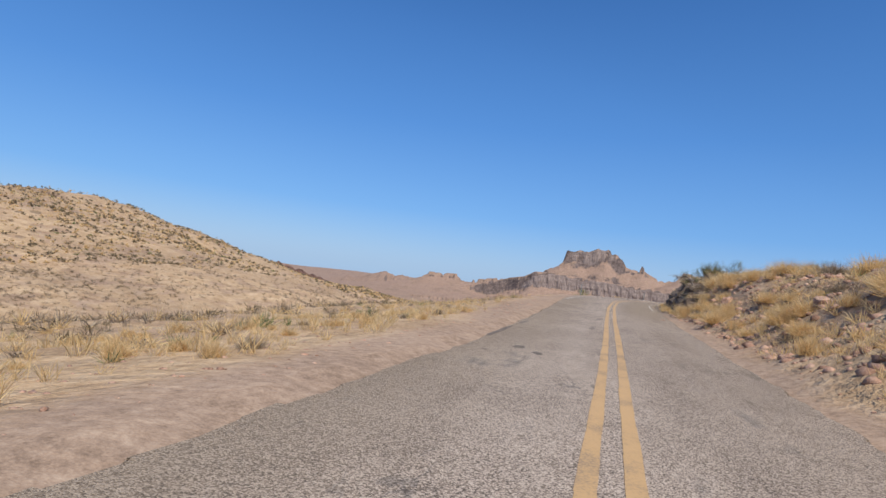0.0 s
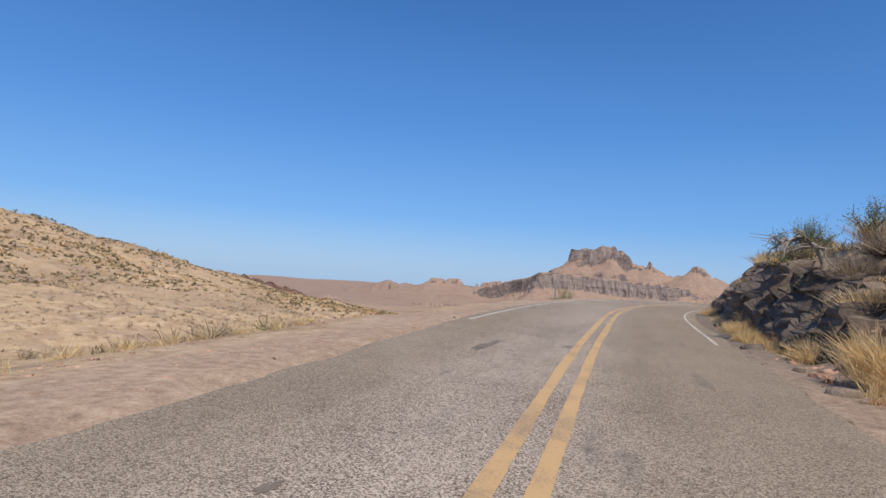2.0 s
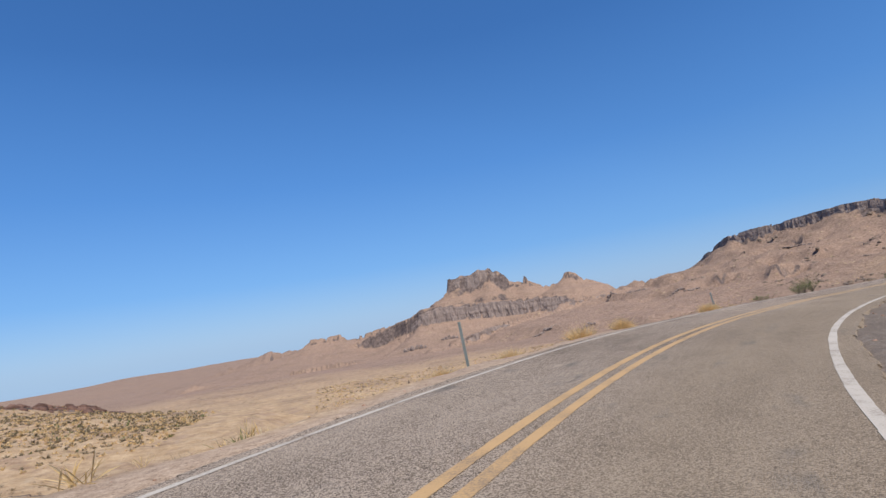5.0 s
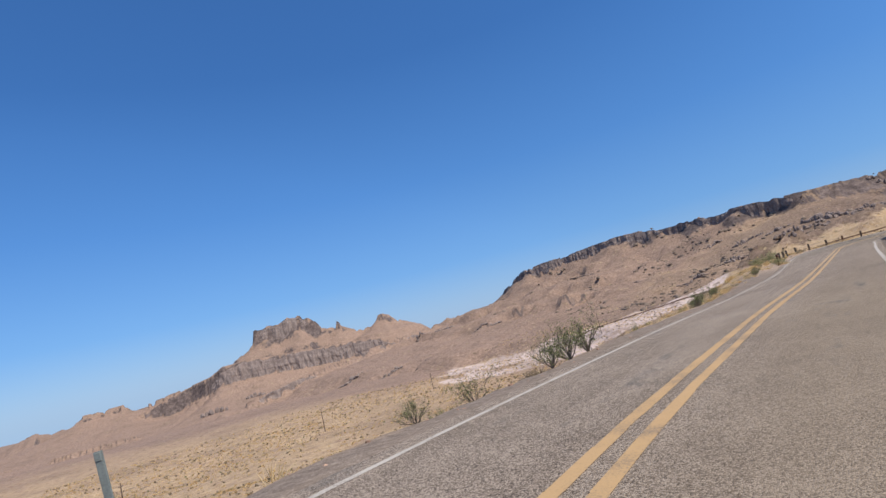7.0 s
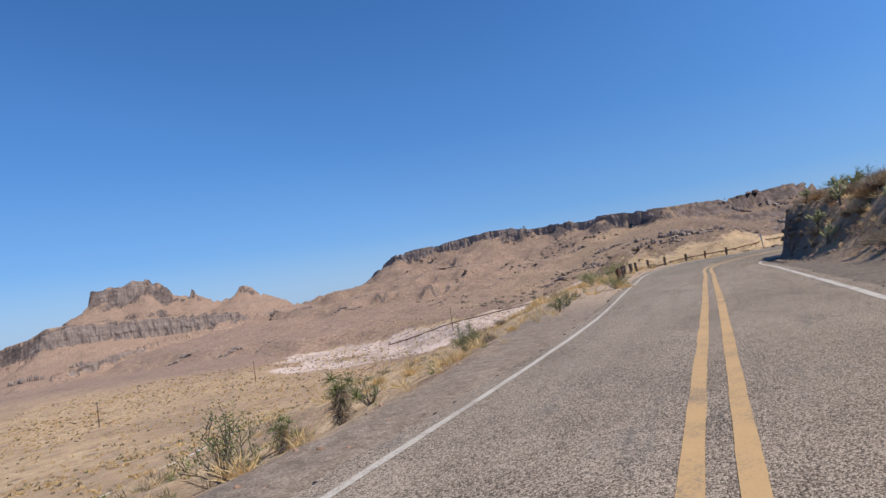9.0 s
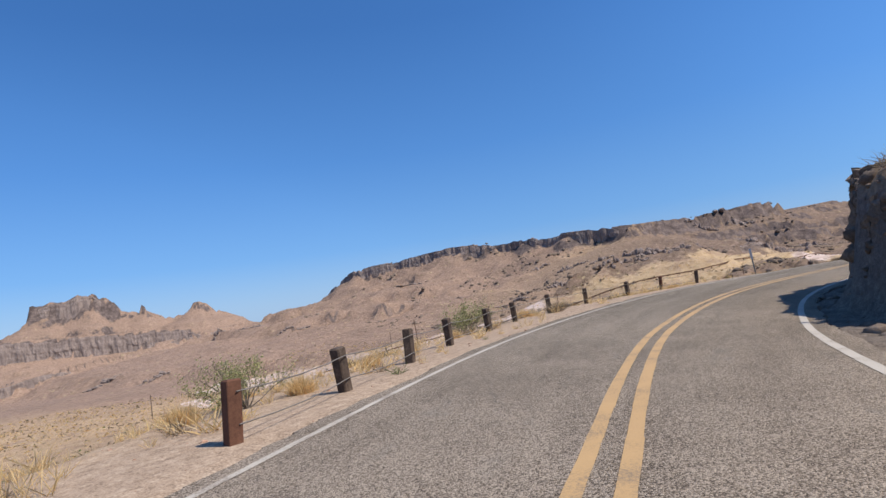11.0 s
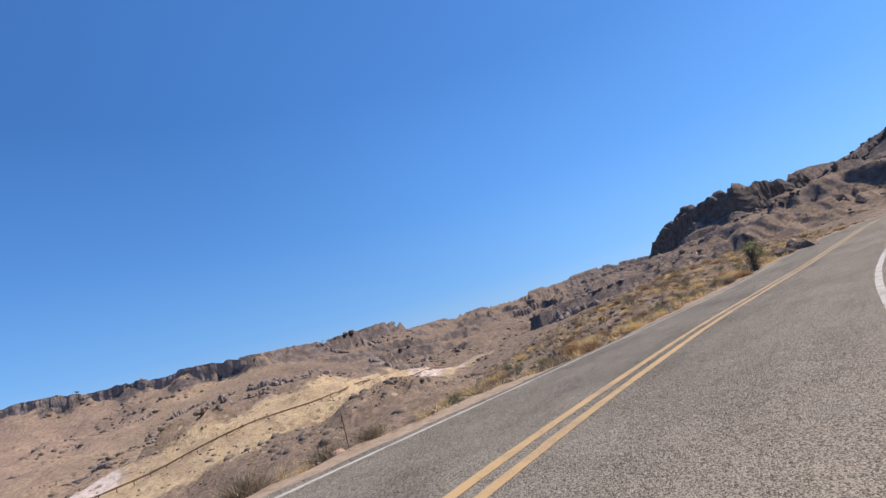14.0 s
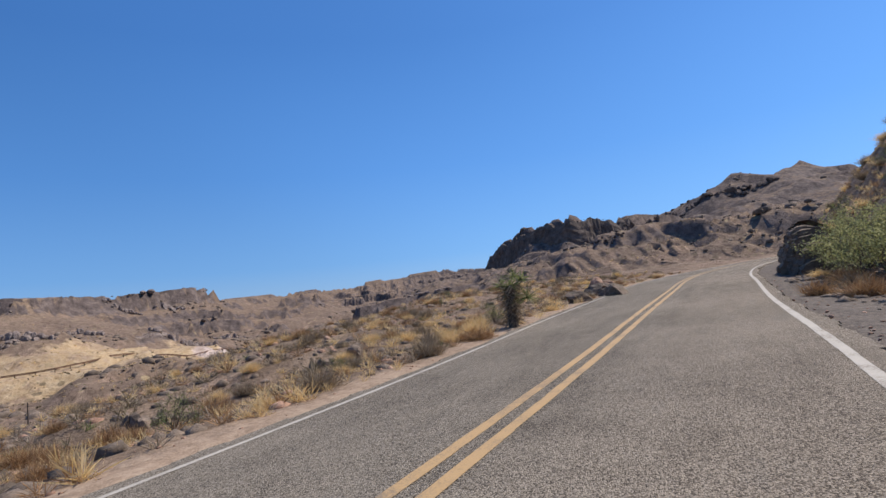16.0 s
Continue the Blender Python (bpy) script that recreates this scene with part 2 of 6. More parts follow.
# hills: crest line, height of the cliff under the crest, steepness of the talus, and the level at its foot
HILLS = [
    dict(crest=[(-150, 60, 9), (-100, 95, 9.5), (-84, 115, 9.5), (-81, 138, 11.2), (-76, 149, 9.2), (-71, 158, 6), (-66, 180, 4.6), (-64, 207, 0.2), (-59, 234, -3), (-47, 252, -7), (-40, 262, -12)], cliff=0.0, steep=0.42, foot=-12, rough=1.0),
    # butte with its cap and the long bench below it
    dict(crest=[(-60, 985, -34), (60, 962, -22), (122, 958, -3), (144, 956, 3), (163, 930, 8), (180, 918, 18), (203, 914, 18.5), (233, 908, 17), (263, 901, 15), (295, 893, 12), (321, 886, 11), (347, 877, 11), (358, 874, 9), (420, 862, 2), (520, 850, -2), (640, 830, -6)], flat=6.0, cliff=21.0, sheer=0.92, steep=0.5, foot=-45, ledge=13.0, rough=1.6),
    dict(crest=[(241, 975, 62), (262, 972, 64), (276, 968, 62), (291, 964, 70), (300, 962, 72), (310, 959, 70), (320, 957, 63), (330, 954, 54)], cliff=15.0, sheer=0.7, steep=1.6, foot=20, tail=0.9, ledge=9.0, rough=2.0),
    # the broad talus body that the cap, the spire and the side peak stand on
    dict(crest=[(222, 984, 20), (250, 976, 36), (300, 962, 44), (335, 950, 42), (357, 943, 38), (385, 932, 31), (405, 925, 26), (425, 916, 33), (450, 908, 27), (480, 898, 12)], cliff=4.0, steep=0.95, foot=-50, ledge=10.0, rough=1.6),
    dict(crest=[(358, 943, 49), (361, 941.5, 49)], cliff=9.0, steep=1.6, foot=20, tail=0.9, rough=0.4),
    dict(crest=[(418, 918, 41), (425, 916, 43), (436, 912, 38)], cliff=6.0, steep=1.0, foot=10, tail=0.8, ledge=9.0, rough=1.5),
    dict(crest=[(800, 1420, 10), (830, 1400, 27), (850, 1390, 12)], cliff=5.0, steep=0.5, foot=-40, rough=3.0),
    # far low mesas to the north
    dict(crest=[(-900, 1830, -78), (-405, 1874, -66), (-300, 1894, -56), (-220, 1905, -41), (-150, 1912, -16), (-121, 1915, -10), (-90, 1915, -18), (40, 1800, -25), (300, 1700, -10)], cliff=5.0, steep=0.35, foot=-80, ledge=16.0, rough=4.0),
    dict(crest=[(10, 1022, -1), (57, 1017, 0)], cliff=7.0, steep=0.35, foot=-45, rough=1.0),
    dict(crest=[(90, 1040, -7), (127, 1030, 0), (180, 1010, 2)], cliff=7.0, steep=0.35, foot=-45, rough=1.5),
    # red hills in the middle distance
    dict(crest=[(-190, 860, -55), (-140, 870, -34), (-90, 880, -36), (-20, 820, -36), (60, 760, -32)], cliff=4.0, steep=0.3, foot=-60, ledge=9.0, rough=3.0),
    dict(crest=[(85, 500, -26), (104, 490, -15), (118, 492, -18), (170, 510, -10), (240, 560, -4), (320, 612, 1), (365, 646, 4), (408, 632, 0)], cliff=5.0, steep=0.32, foot=-34, ledge=8.0, rough=2.5),
    # the long mesa and the slope below its rim
    dict(crest=[(408, 632, 0), (406, 573, 14), (403, 526, 31), (397, 499, 35), (414, 470, 36), (432, 416, 39), (442, 363, 36), (446, 310, 33), (452, 268, 30), (500, 246, 31), (540, 218, 35), (600, 190, 38)], cliff=9.0, steep=0.42, foot=-22, ledge=10.0, rough=3.0),
    dict(crest=[(434, 266, 28.5), (440, 262, 29.5)], cliff=6.0, steep=0.6, foot=16, rough=1.0),
    # broken crags below the mesa
    dict(crest=[(270, 230, -2), (285, 218, 2), (300, 196, 7), (309, 186, 10), (330, 178, 7), (370, 175, 6)], cliff=5.0, steep=0.34, foot=-17, ledge=5.0, rough=2.5),
    dict(crest=[(470, 100, 2), (520, 90, 8), (576, 82, 16), (584, 78, 14)], cliff=8.0, steep=0.3, foot=-6, ledge=7.0, rough=2.5),
    dict(crest=[(570, 165, 22), (582, 152, 27), (592, 140, 25)], cliff=7.0, steep=0.4, foot=4, rough=1.5),
    dict(crest=[(700, 340, 30), (820, 272, 42), (880, 200, 46), (940, 131, 52), (941, 68, 57), (937, 4, 61), (860, -60, 50)], cliff=4.0, steep=0.3, foot=0, ledge=10.0, rough=4.0),
    # the dark cliff and the peaks past it
    dict(crest=[(652, 0, 24), (611, -9, 51), (566, -23, 59), (518, -43, 60), (527, -78, 57), (560, -130, 60)], cliff=26.0, steep=0.55, foot=2, ledge=12.0, rough=4.0),
    dict(crest=[(560, -130, 62), (520, -170, 79), (490, -177, 69), (540, -240, 90), (620, -300, 100)], cliff=2.0, steep=0.5, foot=10, ledge=7.0, rough=4.0),
]
# the hillside that the road is cut into
SOUTH = [
    dict(crest=[(420, -60, 40), (330, -40, 38), (255, -20, 29), (222, -14, 25), (198, -6, 22), (168, 18, 20.5), (120, 40, 20), (60, 20, 13), (20, -40, 11)], cliff=0.0, steep=0.43, foot=2, rough=1.2),
]


def hill(x, y, h):
    """Height of one hill; far below everything past its foot."""
    crest = h["crest"]
    c, r, steep, foot = h["cliff"], h["rough"], h["steep"], h["foot"]
    reach = h.get("flat", 0.0) + 3.2 * (max(p[2] for p in crest) - foot) / steep + 40
    out = np.full(len(x), -199.0)
    cx, cy = [p[0] for p in crest], [p[1] for p in crest]
    tops = np.full(len(x), -199.0)
    some = np.where((x > min(cx) - reach) & (x < max(cx) + reach) & (y > min(cy) - reach) & (y < max(cy) + reach))[0]
    if not len(some):
        return out, tops
    x, y = x[some], y[some]
    best = np.full(len(x), 1e9)
    top, way, gone = np.zeros(len(x)), np.zeros(len(x)), 0.0
    for (x0, y0, z0), (x1, y1, z1) in zip(crest, crest[1:]):
        ax, ay = x1 - x0, y1 - y0
        f = (((x - x0) * ax + (y - y0) * ay) / (ax * ax + ay * ay)).clip(0, 1)
        d = np.hypot(x - x0 - f * ax, y - y0 - f * ay)
        near = d < best
        best, top = np.where(near, d, best), np.where(near, z0 + f * (z1 - z0), top)
        way = np.where(near, gone + f * math.hypot(ax, ay), way)
        gone += math.hypot(ax, ay)
    size = 9 + 5 * r
    d = np.maximum(best - h.get("flat", 0.0) + r * (1.3 * rough(x, y, size * 1.6, 4, 5) + 0.35 * ridged(x, y, size * 0.6, 2, 9)), 0)
    relief = np.maximum(top - c - foot, 2.0)
    drop = relief * (1 - np.exp(-steep * d / relief))
    drop = drop + h.get("tail", 0.3) * np.maximum(d - 2.0 * relief / steep, 0)
    if c:
        j = np.clip(0.75 + 0.45 * rough(x, y, 7 * r, 2, 11), h.get("sheer", 0.25), 1)
        drop = drop + c * j * smooth(0.1 * c, 0.38 * c, d) + c * (1 - j) * smooth(0.6 * c, 2.2 * c, d)
    mid = smooth(3, 30, d) * smooth(1, 14, relief - drop + 5)
    z = top - drop + 0.75 * r * ridged(x, y, 36, 3, 21) * mid + 0.22 * r * rough(x, y, 6, 3, 31) * smooth(0, 3, d)
    # gullies and ribs run straight down the talus
    if c > 3:
        z = z + 0.55 * r * (ridged(way, 0.12 * d, 22, 3, 87) - 0.4) * smooth(c, 5 * c, d) * smooth(0, 12, relief - drop + 4)
    # ledges of harder rock crop out along the slope
    step = h.get("ledge", 0.0)
    if step:
        w = z + 0.35 * step * rough(x, y, 60, 3, 81)
        f = (w / step) % 1.0
        up = step * (smooth(0.35, 0.6, f) - f)
        z = z + up * np.clip(0.15 + 1.1 * rough(x, y, 55, 3, 83), 0, 0.85) * mid
    out[some], tops[some] = np.minimum(z, top - 0.02 * d + 0.12 * r), top
    return out, tops


# cross sections of the roadside along the way: u, flat verge, height of the bank, run of the bank, slope past it
RIGHT_U = [-3, 1.0, 2.2, 2.7, 3.2, 4.3, 4.7, 5.2, 6.0, 7.5, 9.0, 10.4, 11.3, 11.9, 12.2, 13.2, 13.6, 14.2, 15, 16.6, 17.6, 18.2, 19.0, 20, 22, 25]
RIGHT_FLAT = [0.3, 0.3, 0.5, 1.2, 1.2, 1.3, 1.8, 3.0, 3.0, 2.6, 1.8, 1.5, 1.3, 1.2, 0.7, 1.0, 2.0, 3.0, 4.0, 3.6, 2.6, 2.2, 2.0, 1.2, 1.0, 1.0]
RIGHT_RISE = [2.4, 2.6, 2.6, 2.5, 2.4, 2.4, 2.0, 1.6, 1.6, 1.8, 2.2, 2.4, 2.5, 2.6, 2.7, 2.8, 2.2, 1.8, 1.8, 1.6, 5.0, 9.5, 14, 15, 15, 12]
RIGHT_RUN = [4.8, 4.6, 4.0, 2.2, 1.6, 1.6, 2.4, 3.6, 4.0, 4.2, 4.4, 4.2, 3.4, 1.4, 0.7, 0.8, 1.8, 2.6, 2.6, 2.6, 7.5, 11, 13.5, 14, 14, 14]
LEFT_U = [-3, 1, 2.5, 3.5, 4.2, 5, 7, 9, 10.5, 12, 13, 14, 15, 16, 17, 18, 20, 25]
LEFT_FLAT = [1.0, 1.1, 1.6, 1.7, 1.4, 1.2, 0.9, 0.9, 2.0, 3.6, 2.8, 1.4, 0.6, 0.6, 0.8, 1.0, 1.2, 1.2]
LEFT_SLOPE = [0.12, 0.12, 0.16, 0.30, 0.34, 0.34, 0.35, 0.32, 0.32, 0.36, 0.38, 0.38, 0.25, 0.16, 0.08, -0.04, -0.12, -0.12]
LEFT_DROP = [5, 5, 6, 8, 8, 7, 6, 6, 7, 9, 9, 8, 6, 4, 2, -1.2, -4, -4]


def far_land(x, y):
    """The valley floor and the hills, without the road."""
    out = -9 - 12 * smooth(120, 260, y + 0.15 * x) - 22 * smooth(380, 900, y) - 40 * smooth(900, 2200, y) + 14 * smooth(200, 420, x - 0.3 * y)
    out = out + 1.2 * rough(x, y, 60, 4, 3) + 30 * smooth(1200, 4000, np.hypot(x, y)) * rough(x, y, 900, 3, 8)
    below = np.full(len(x), 30.0)
    for h in HILLS:
        z, top = hill(x, y, h)
        below = np.where(z > out, top - z, below)
        out = np.maximum(out, z)
    # outcrops of hard rock standing out of the slopes, most of them to the east
    some = np.where((x > -150) & (x < 1000) & (y > -330) & (y < 1060))[0]
    xs, ys = x[some], y[some]
    amount = smooth(180, 330, xs - 0.25 * ys + 120 * smooth(330, 480, ys)) * (0.55 + 0.45 * smooth(200, 300, xs))
    knob = smooth(0.30, 0.42, rough(xs, ys, 46, 5, 121, 0.55)) * (1.6 + 2.4 * np.maximum(rough(xs, ys, 90, 2, 131), 0) + 1.2 * ridged(xs, ys, 7, 2, 133))
    out[some] = out[some] + amount * knob * (1 - 0.7 * smooth(330, 400, np.maximum(xs, ys))) * smooth(5, 16, below[some])
    return out


def south_land(x, y):
    out = np.full(len(x), -99.0)
    for h in SOUTH:
        out = np.maximum(out, hill(x, y, h)[0])
    return out


def land(x, y):
    """Height of the ground at places in the plane."""
    x, y = np.asarray(x, float), np.asarray(y, float)
    z = far_land(x, y)
    near = np.where((x > -120) & (x < 420) & (y > -220) & (y < 230))[0]
    rest = np.ones(len(x), bool)
    rest[near] = False
    rest &= y < 60 + 0.1 * x
    z[rest] = np.maximum(z[rest], south_land(x[rest], y[rest]))
    xn, yn = x[near], y[near]
    u, s = road_frame(xn, yn)
    c = road_at(u)
    plane = c[:, 2] - np.sin(c[:, 3]) * s
    far = z[near]
    south = south_land(xn, yn)
    # right of the road
    dr = s - c[:, 5] - 0.35
    wob = rough(xn, yn, 5.0, 3, 41)
    flat = np.interp(u, RIGHT_U, RIGHT_FLAT) + 0.35 * wob
    rise = np.interp(u, RIGHT_U, RIGHT_RISE) * (1 + 0.14 * rough(xn, yn, 7, 2, 44))
    run = np.interp(u, RIGHT_U, RIGHT_RUN)
    edge = c[:, 2] - np.sin(c[:, 3]) * (c[:, 5] + 0.35)
    even = ((dr - flat) / run).clip(0, 1)
    bank = rise * (0.45 * even + 0.55 * smooth(0, 1, even)) + 0.16 * np.maximum(dr - flat - run, 0)
    ledge = 0.22 * rough(xn, yn, 2.4, 3, 47) * smooth(0.2, 1.2, dr - flat)
    zr = edge - 0.05 * smooth(0, 0.4, dr) + 0.03 * wob * smooth(0, 0.6, dr) + bank + ledge
    past = dr - flat - run
    zr = np.maximum(zr, np.maximum(south, far) - (12 - 4 * smooth(15, 17, u)) * (1 - smooth(0, 22 + 50 * smooth(15, 17, u), past)))
    # left of it
    dl = -s - c[:, 4] - 0.3
    lflat = np.interp(u, LEFT_U, LEFT_FLAT) + 0.4 * wob
    slope, deep = np.interp(u, LEFT_U, LEFT_SLOPE), np.interp(u, LEFT_U, LEFT_DROP)
    ledge_l = c[:, 2] + np.sin(c[:, 3]) * (c[:, 4] + 0.3)
    away = np.maximum(dl - lflat, 0)
    sgn = np.where(deep >= 0, 1, -1)
    fall = sgn * abs(deep) * (1 - np.exp(-abs(slope) * away / np.maximum(abs(deep), 0.3)))
    zl = ledge_l - 0.04 * smooth(0, 0.4, dl) - 0.02 * dl.clip(0, 6) - fall + 0.02 * wob * smooth(0, 0.6, dl) + 0.18 * rough(xn, yn, 3.2, 3, 52) * smooth(0.5, 4, away)
    w = smooth(8, 45, away)
    zl = zl * (1 - w) + w * np.maximum(far, zl - 30)
    out = np.where(s > 0, zr, zl)
    under = plane - 0.12
    inside = (dr < 0) & (dl < 0)
    out = np.where(inside, under, out)
    # fade the roadside into the open land away from it and past the road's end
    open_land = np.maximum(far, south - 0.6 * np.maximum(-s, 0))
    f = np.maximum(smooth(60, 90, abs(s)), smooth(24.0, 24.7, u))
    z[near] = out * (1 - f) + open_land * f
    return z


def ground_z(x, y):
    return float(land(np.array([x]), np.array([y]))[0])


def axis_lines(fine, lo, hi, mid, near_lo, near_hi, far_lo, far_hi):
    """Lines of a grid: close together round the road, wider over the hills, wide at the horizon."""
    out = list(np.arange(lo, hi, fine))
    for sign, ends in ((1, (near_hi, far_hi)), (-1, (near_lo, far_lo))):
        at, step, side = (out[-1] if sign > 0 else out[0]), fine, []
        while sign * at < sign * ends[1]:
            step = min(step * 1.05, mid) if sign * at < sign * ends[0] else step * 1.08
            at += sign * step
            side.append(at)
        out = out + side if sign > 0 else side[::-1] + out
    return np.array(out)


def sheet(name, xs, ys, height, mat):
    gx, gy = np.meshgrid(xs, ys)
    x, y = gx.ravel(), gy.ravel()
    z = height(x, y)
    nx, ny = len(xs), len(ys)
    a = (np.arange(ny - 1)[:, None] * nx + np.arange(nx - 1)[None]).ravel()
    gz = np.gradient(z.reshape(ny, nx), ys, xs)
    me = bpy.data.meshes.new(name)
    me.vertices.add(len(x))
    me.vertices.foreach_set("co", np.stack([x, y, z], 1).ravel())
    me.loops.add(4 * len(a))
    me.loops.foreach_set("vertex_index", np.stack([a, a + 1, a + nx + 1, a + nx], 1).ravel())
    me.polygons.add(len(a))
    me.polygons.foreach_set("loop_start", 4 * np.arange(len(a)))
    me.update(calc_edges=True)
    me.polygons.foreach_set("use_smooth", np.ones(len(a), bool))
    me.materials.append(mat)
    me.attributes.new("slope", "FLOAT", "POINT").data.foreach_set("value", np.hypot(*gz).ravel().astype(np.float32))
    return new(name, me)


# ---- surfaces of the land ----
def node_noise(nt, vec, scale, detail=6.0, rgh=0.6):
    n = nt.nodes.new("ShaderNodeTexNoise")
    n.inputs["Scale"].default_value, n.inputs["Detail"].default_value, n.inputs["Roughness"].default_value = scale, detail, rgh
    nt.links.new(vec, n.inputs["Vector"])
    return n.outputs[0]


def node_ramp(nt, fac, stops):
    r = nt.nodes.new("ShaderNodeValToRGB")
    els = r.color_ramp.elements
    els[0].position, els[0].color = stops[0][0], (*stops[0][1], 1)
    els[1].position, els[1].color = stops[-1][0], (*stops[-1][1], 1)
    for p, c in stops[1:-1]:
        els.new(p).color = (*c, 1)
    nt.links.new(fac, r.inputs[0])
    return r.outputs[0]


def node_mix(nt, fac, a, b):
    m = nt.nodes.new("ShaderNodeMix")
    m.data_type = "RGBA"
    if isinstance(fac, float):
        m.inputs["Factor"].default_value = fac
    else:
        nt.links.new(fac, m.inputs["Factor"])
    nt.links.new(a, m.inputs["A"])
    nt.links.new(b, m.inputs["B"])
    return m.outputs["Result"]


def node_math(nt, op, a, b, c=None):
    m = nt.nodes.new("ShaderNodeMath")
    m.operation = op
    for k, v in enumerate((a, b, c)):
        if v is None:
            continue
        if isinstance(v, (int, float)):
            m.inputs[k].default_value = v
        else:
            nt.links.new(v, m.inputs[k])
    return m.outputs[0]


def node_span(nt, v, lo, hi):
    r = nt.nodes.new("ShaderNodeMapRange")
    r.interpolation_type = "SMOOTHSTEP"
    r.inputs["From Min"].default_value, r.inputs["From Max"].default_value = lo, hi
    nt.links.new(v, r.inputs["Value"])
    return r.outputs["Result"]


def ground_material():
    m = bpy.data.materials.new("desert_ground")
    m.use_nodes = True
    nt = m.node_tree
    l, bsdf = nt.links, nt.nodes["Principled BSDF"]
    geo = nt.nodes.new("ShaderNodeNewGeometry")
    pos = geo.outputs["Position"]
    sep = nt.nodes.new("ShaderNodeSeparateXYZ")
    l.new(geo.outputs["Normal"], sep.inputs[0])

    def attr(name):
        a = nt.nodes.new("ShaderNodeAttribute")
        a.attribute_name = name
        return a.outputs["Fac"]

    wide, mid, fine, grit = node_noise(nt, pos, 0.035, 5), node_noise(nt, pos, 0.6, 6), node_noise(nt, pos, 6.0, 5, 0.7), node_noise(nt, pos, 38.0, 3, 0.7)
    mixed = node_math(nt, "ADD", node_math(nt, "MULTIPLY", mid, 0.5), node_math(nt, "MULTIPLY", fine, 0.5))
    sand = node_ramp(nt, mixed, [(0.36, (0.29, 0.182, 0.098)), (0.5, (0.46, 0.312, 0.176)), (0.64, (0.58, 0.425, 0.27))])
    red = node_ramp(nt, mixed, [(0.36, (0.165, 0.105, 0.074)), (0.5, (0.29, 0.19, 0.133)), (0.64, (0.41, 0.287, 0.205))])
    brown = node_ramp(nt, mixed, [(0.36, (0.095, 0.062, 0.043)), (0.5, (0.175, 0.118, 0.081)), (0.64, (0.29, 0.205, 0.142))])
    gravel = node_ramp(nt, node_math(nt, "ADD", node_math(nt, "MULTIPLY", fine, 0.4), node_math(nt, "MULTIPLY", grit, 0.6)), [(0.36, (0.16, 0.11, 0.074)), (0.5, (0.355, 0.25, 0.168)), (0.64, (0.53, 0.405, 0.29))])
    black = node_ramp(nt, node_math(nt, "ADD", node_math(nt, "MULTIPLY", fine, 0.4), node_math(nt, "MULTIPLY", grit, 0.6)), [(0.36, (0.055, 0.045, 0.038)), (0.5, (0.12, 0.098, 0.08)), (0.66, (0.26, 0.215, 0.175))])
    pale = node_ramp(nt, mixed, [(0.36, (0.44, 0.315, 0.25)), (0.5, (0.60, 0.46, 0.38)), (0.64, (0.70, 0.57, 0.48))])
    col = node_mix(nt, attr("red_soil"), sand, red)
    col = node_mix(nt, attr("brown_soil"), col, brown)
    ochre = node_ramp(nt, mixed, [(0.36, (0.33, 0.21, 0.105)), (0.5, (0.47, 0.325, 0.18)), (0.64, (0.56, 0.42, 0.27))])
    col = node_mix(nt, node_span(nt, node_math(nt, "ADD", attr("ochre_soil"), node_math(nt, "MULTIPLY", mid, 0.5)), 0.6, 0.95), col, ochre)
    col = node_mix(nt, node_span(nt, node_math(nt, "ADD", attr("pale_soil"), node_math(nt, "MULTIPLY", mid, 0.2)), 0.52, 0.72), col, pale)
    patch = node_math(nt, "ADD", wide, node_math(nt, "MULTIPLY", mid, 0.3))
    col = node_mix(nt, node_math(nt, "MULTIPLY", node_span(nt, patch, 0.62, 0.85), 0.5), col, brown)
    spots = node_math(nt, "ADD", node_noise(nt, pos, 0.2, 5, 0.65), node_math(nt, "MULTIPLY", fine, 0.25))
    col = node_mix(nt, node_math(nt, "MULTIPLY", node_span(nt, spots, 0.60, 0.78), 0.6), col, red)
    col = node_mix(nt, node_math(nt, "MULTIPLY", node_span(nt, spots, 0.52, 0.38), 0.3), col, sand)
    # low shrubs dot the far slopes, each far too small to stand alone
    dots = nt.nodes.new("ShaderNodeTexVoronoi")
    dots.inputs["Scale"].default_value = 0.34
    l.new(pos, dots.inputs["Vector"])
    pick = nt.nodes.new("ShaderNodeSeparateColor")
    l.new(dots.outputs["Color"], pick.inputs[0])
    shrub = node_ramp(nt, pick.outputs[1], [(0.0, (0.075, 0.055, 0.032)), (0.55, (0.15, 0.11, 0.062)), (0.9, (0.46, 0.35, 0.19))])
    reach = node_math(nt, "MULTIPLY_ADD", pick.outputs[0], 0.5, -0.02)
    here = node_math(nt, "MULTIPLY", node_math(nt, "MULTIPLY", node_math(nt, "LESS_THAN", node_math(nt, "MULTIPLY_ADD", fine, 0.25, dots.outputs["Distance"]), reach), attr("scrub_dots")), 0.6)
    col = node_mix(nt, here, col, shrub)
    # bare rock breaks through where the land is steep
    steep = node_math(nt, "ADD", sep.outputs["Z"], node_math(nt, "MULTIPLY_ADD", mid, 0.35, -0.175))
    rockc = node_ramp(nt, node_math(nt, "ADD", node_math(nt, "MULTIPLY", node_noise(nt, pos, 0.25, 8, 0.65), 0.6), node_math(nt, "MULTIPLY", fine, 0.4)), [(0.36, (0.045, 0.034, 0.030)), (0.5, (0.125, 0.092, 0.078)), (0.66, (0.26, 0.195, 0.16))])
    rock = nt.nodes.new("ShaderNodeMapRange")
    rock.interpolation_type = "SMOOTHSTEP"
    rock.inputs["From Min"].default_value, rock.inputs["From Max"].default_value = 0.60, 0.44
